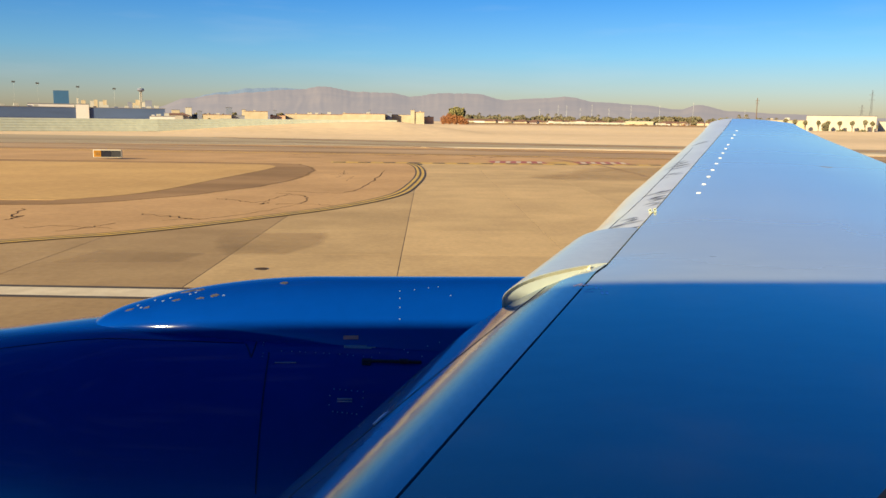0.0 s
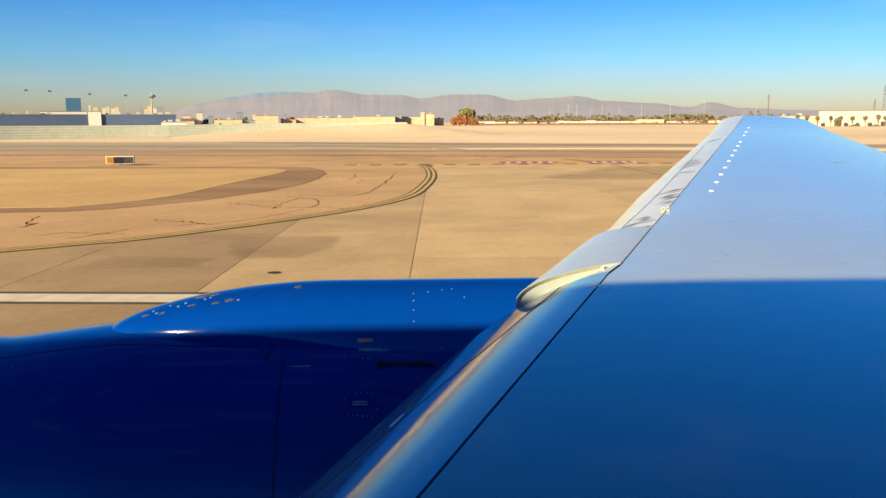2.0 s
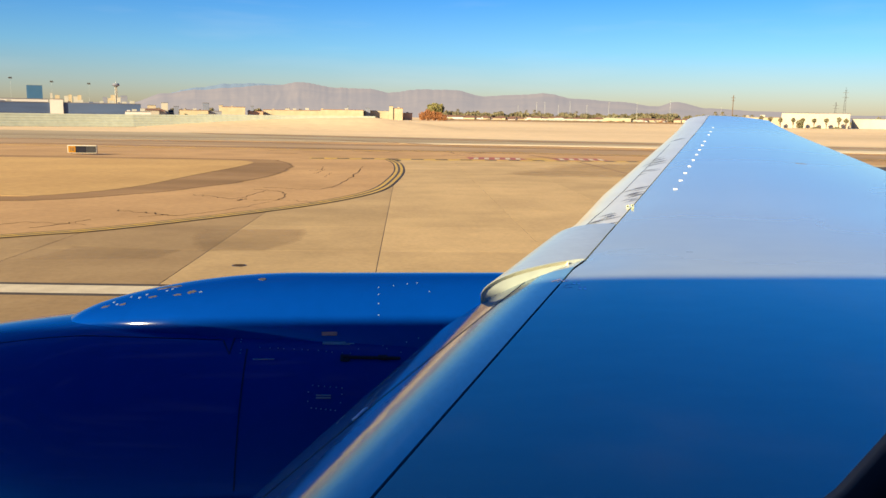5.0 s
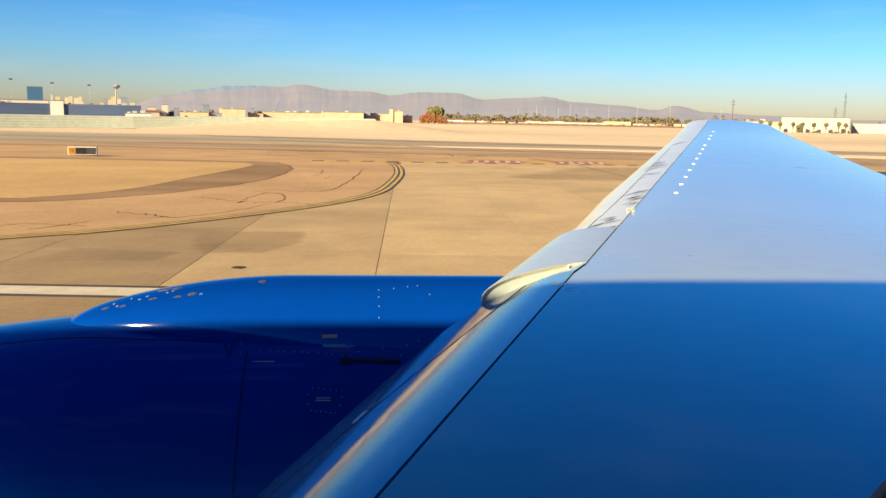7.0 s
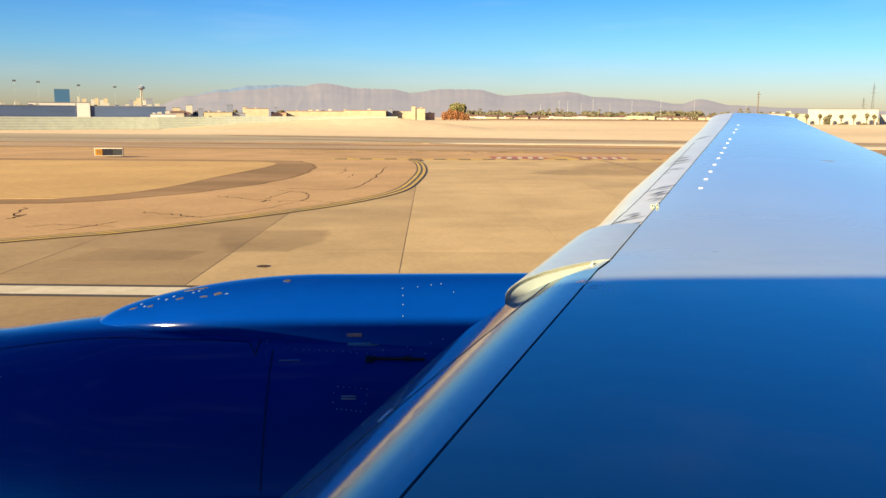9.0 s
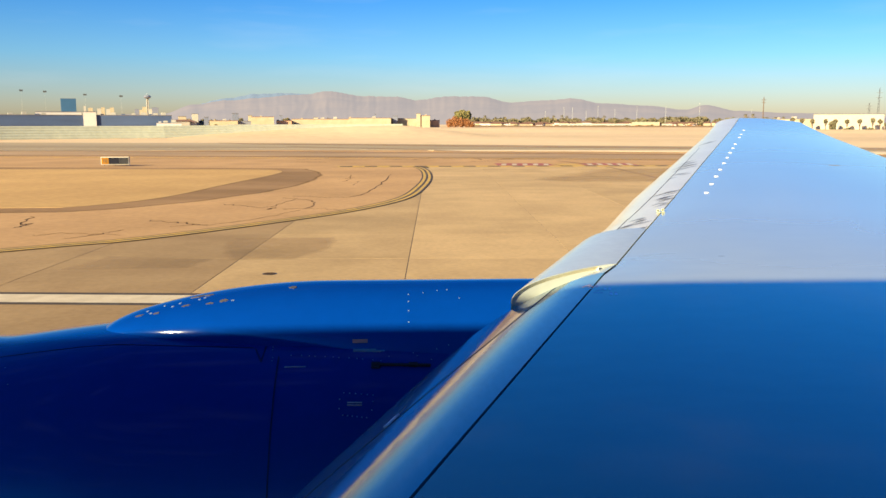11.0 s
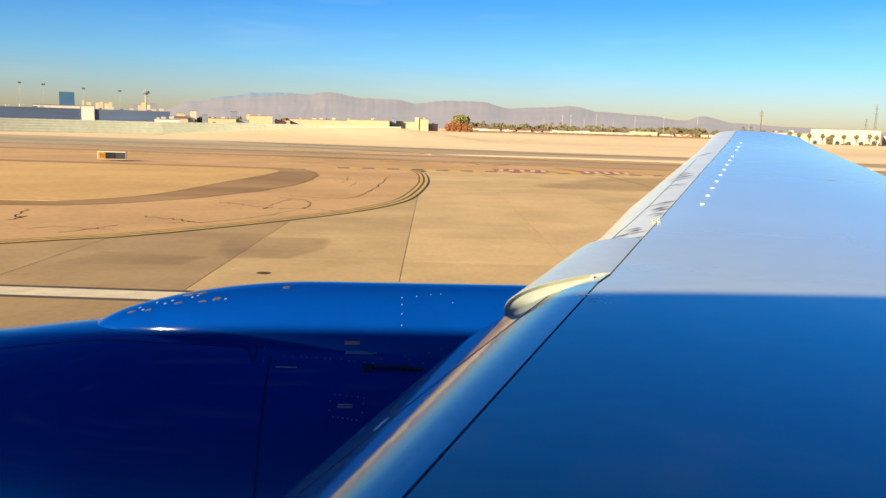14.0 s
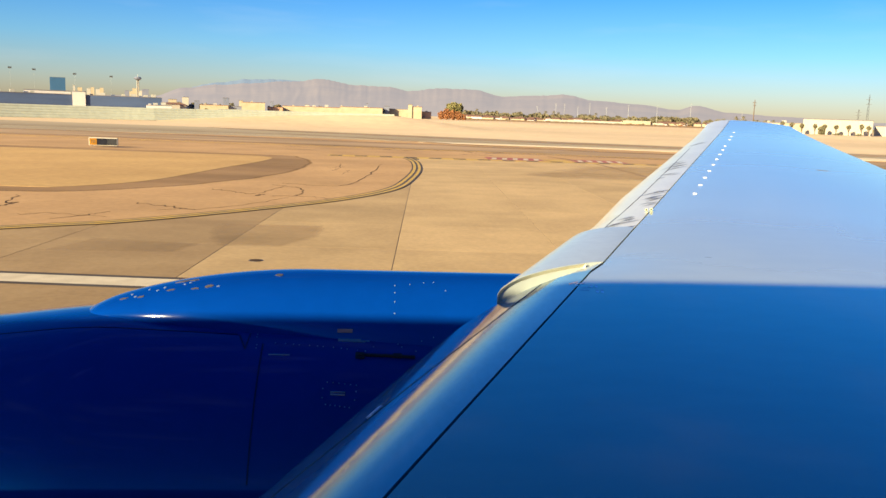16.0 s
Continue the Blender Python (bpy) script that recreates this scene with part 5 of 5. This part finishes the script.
def ridge(az):
    for (a0, h0), (a1, h1) in zip(SKYLINE, SKYLINE[1:]):
        if a0 <= az <= a1:
            t = (az - a0) / (a1 - a0)
            return h0 + (h1 - h0) * t * t * (3 - 2 * t)
    return 50


def range_mesh(name, az0, az1, top, d0, d1, mat, label, seed):
    verts, faces, rows = [], [], 36
    cols = int((az1 - az0) * 9)
    for i in range(cols + 1):
        az = az0 + (az1 - az0) * i / cols
        for j in range(rows + 1):
            t = j / rows
            p = spot(az, d0 + (d1 - d0) * t)
            bend = noise.noise(Vector((az * 0.35, t * 1.5, seed + 5)))
            spur = abs(noise.noise(Vector((az * 0.8 + 1.5 * (1 - t) * bend, t * 0.9, seed)))) + 0.5 * abs(noise.noise(Vector((az * 2.1 + 2.0 * (1 - t) * bend, t * 1.6, seed + 3))))
            crag = 0.022 * noise.noise(Vector((az * 2.3, 0, seed))) + 0.016 * noise.noise(Vector((az * 6.1, 4, seed))) + 0.010 * noise.noise(Vector((az * 14.0, 8, seed)))
            h = top(az) * (t ** 0.85 * (1 - 0.12 * spur * (1 - t)) + crag * t)
            verts.append((p.x, p.y, h - 1))
    for i in range(cols):
        for j in range(rows):
            a = i * (rows + 1) + j
            faces.append((a, a + 1, a + rows + 2, a + rows + 1))
    ob = link(name, verts, faces, mat, smooth=True)
    return tagged(ob, label, "mountain", kind="structure")


range_mesh("backdrop_ridge", -15.5, -3.5, lambda a: ridge(a) * 1.03 * min(1.0, (a + 15.5) / 2.5, (-3.5 - a) / 2.5), 4560, 4800, ROCK_FAR, "far haze-blue ridge behind the mountains", 7.0)
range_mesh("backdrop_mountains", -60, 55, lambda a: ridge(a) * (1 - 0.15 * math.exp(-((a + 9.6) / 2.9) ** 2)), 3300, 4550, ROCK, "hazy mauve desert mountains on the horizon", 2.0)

# concrete slabs of the apron, their columns darker towards negative x
slab_me = {}
rows_, k_ = [], 0
cT, sT = math.cos(TURN), math.sin(TURN)
PITCH, LONG = 5.45, 6.1
for i in range(-5, 6):
    for j in range(-2, 13):
        u, v = 0.14 + PITCH * i, 20.6 + LONG * (j - 1)
        c = Vector((u + PITCH / 2, v + LONG / 2))
        x, y = 0.3 + cT * (c.x - 0.3) - sT * (c.y - 23.3), 23.3 + sT * (c.x - 0.3) + cT * (c.y - 23.3)
        if y > 81:
            continue
        mat = DARK_CONCRETE if i < -1 else MID_CONCRETE if i < 0 else CONCRETE
        if mat not in slab_me:
            bm = bmesh.new()
            box(bm, (-PITCH / 2 + 0.013, -LONG / 2 + 0.005, -0.03), (PITCH / 2 - (0.001 if mat is CONCRETE else 0.013), LONG / 2 - 0.005, 0.0))
            ob = part("slab", bm, mat, apron)
            slab_me[mat] = ob.data
        else:
            ob = new("slab", slab_me[mat])
            ob.parent = apron
        ob.matrix_local = pose(x, y, 0.06 + 0.0001 * ((i * 7 + j * 3) % 5), 0, 0, math.degrees(TURN))
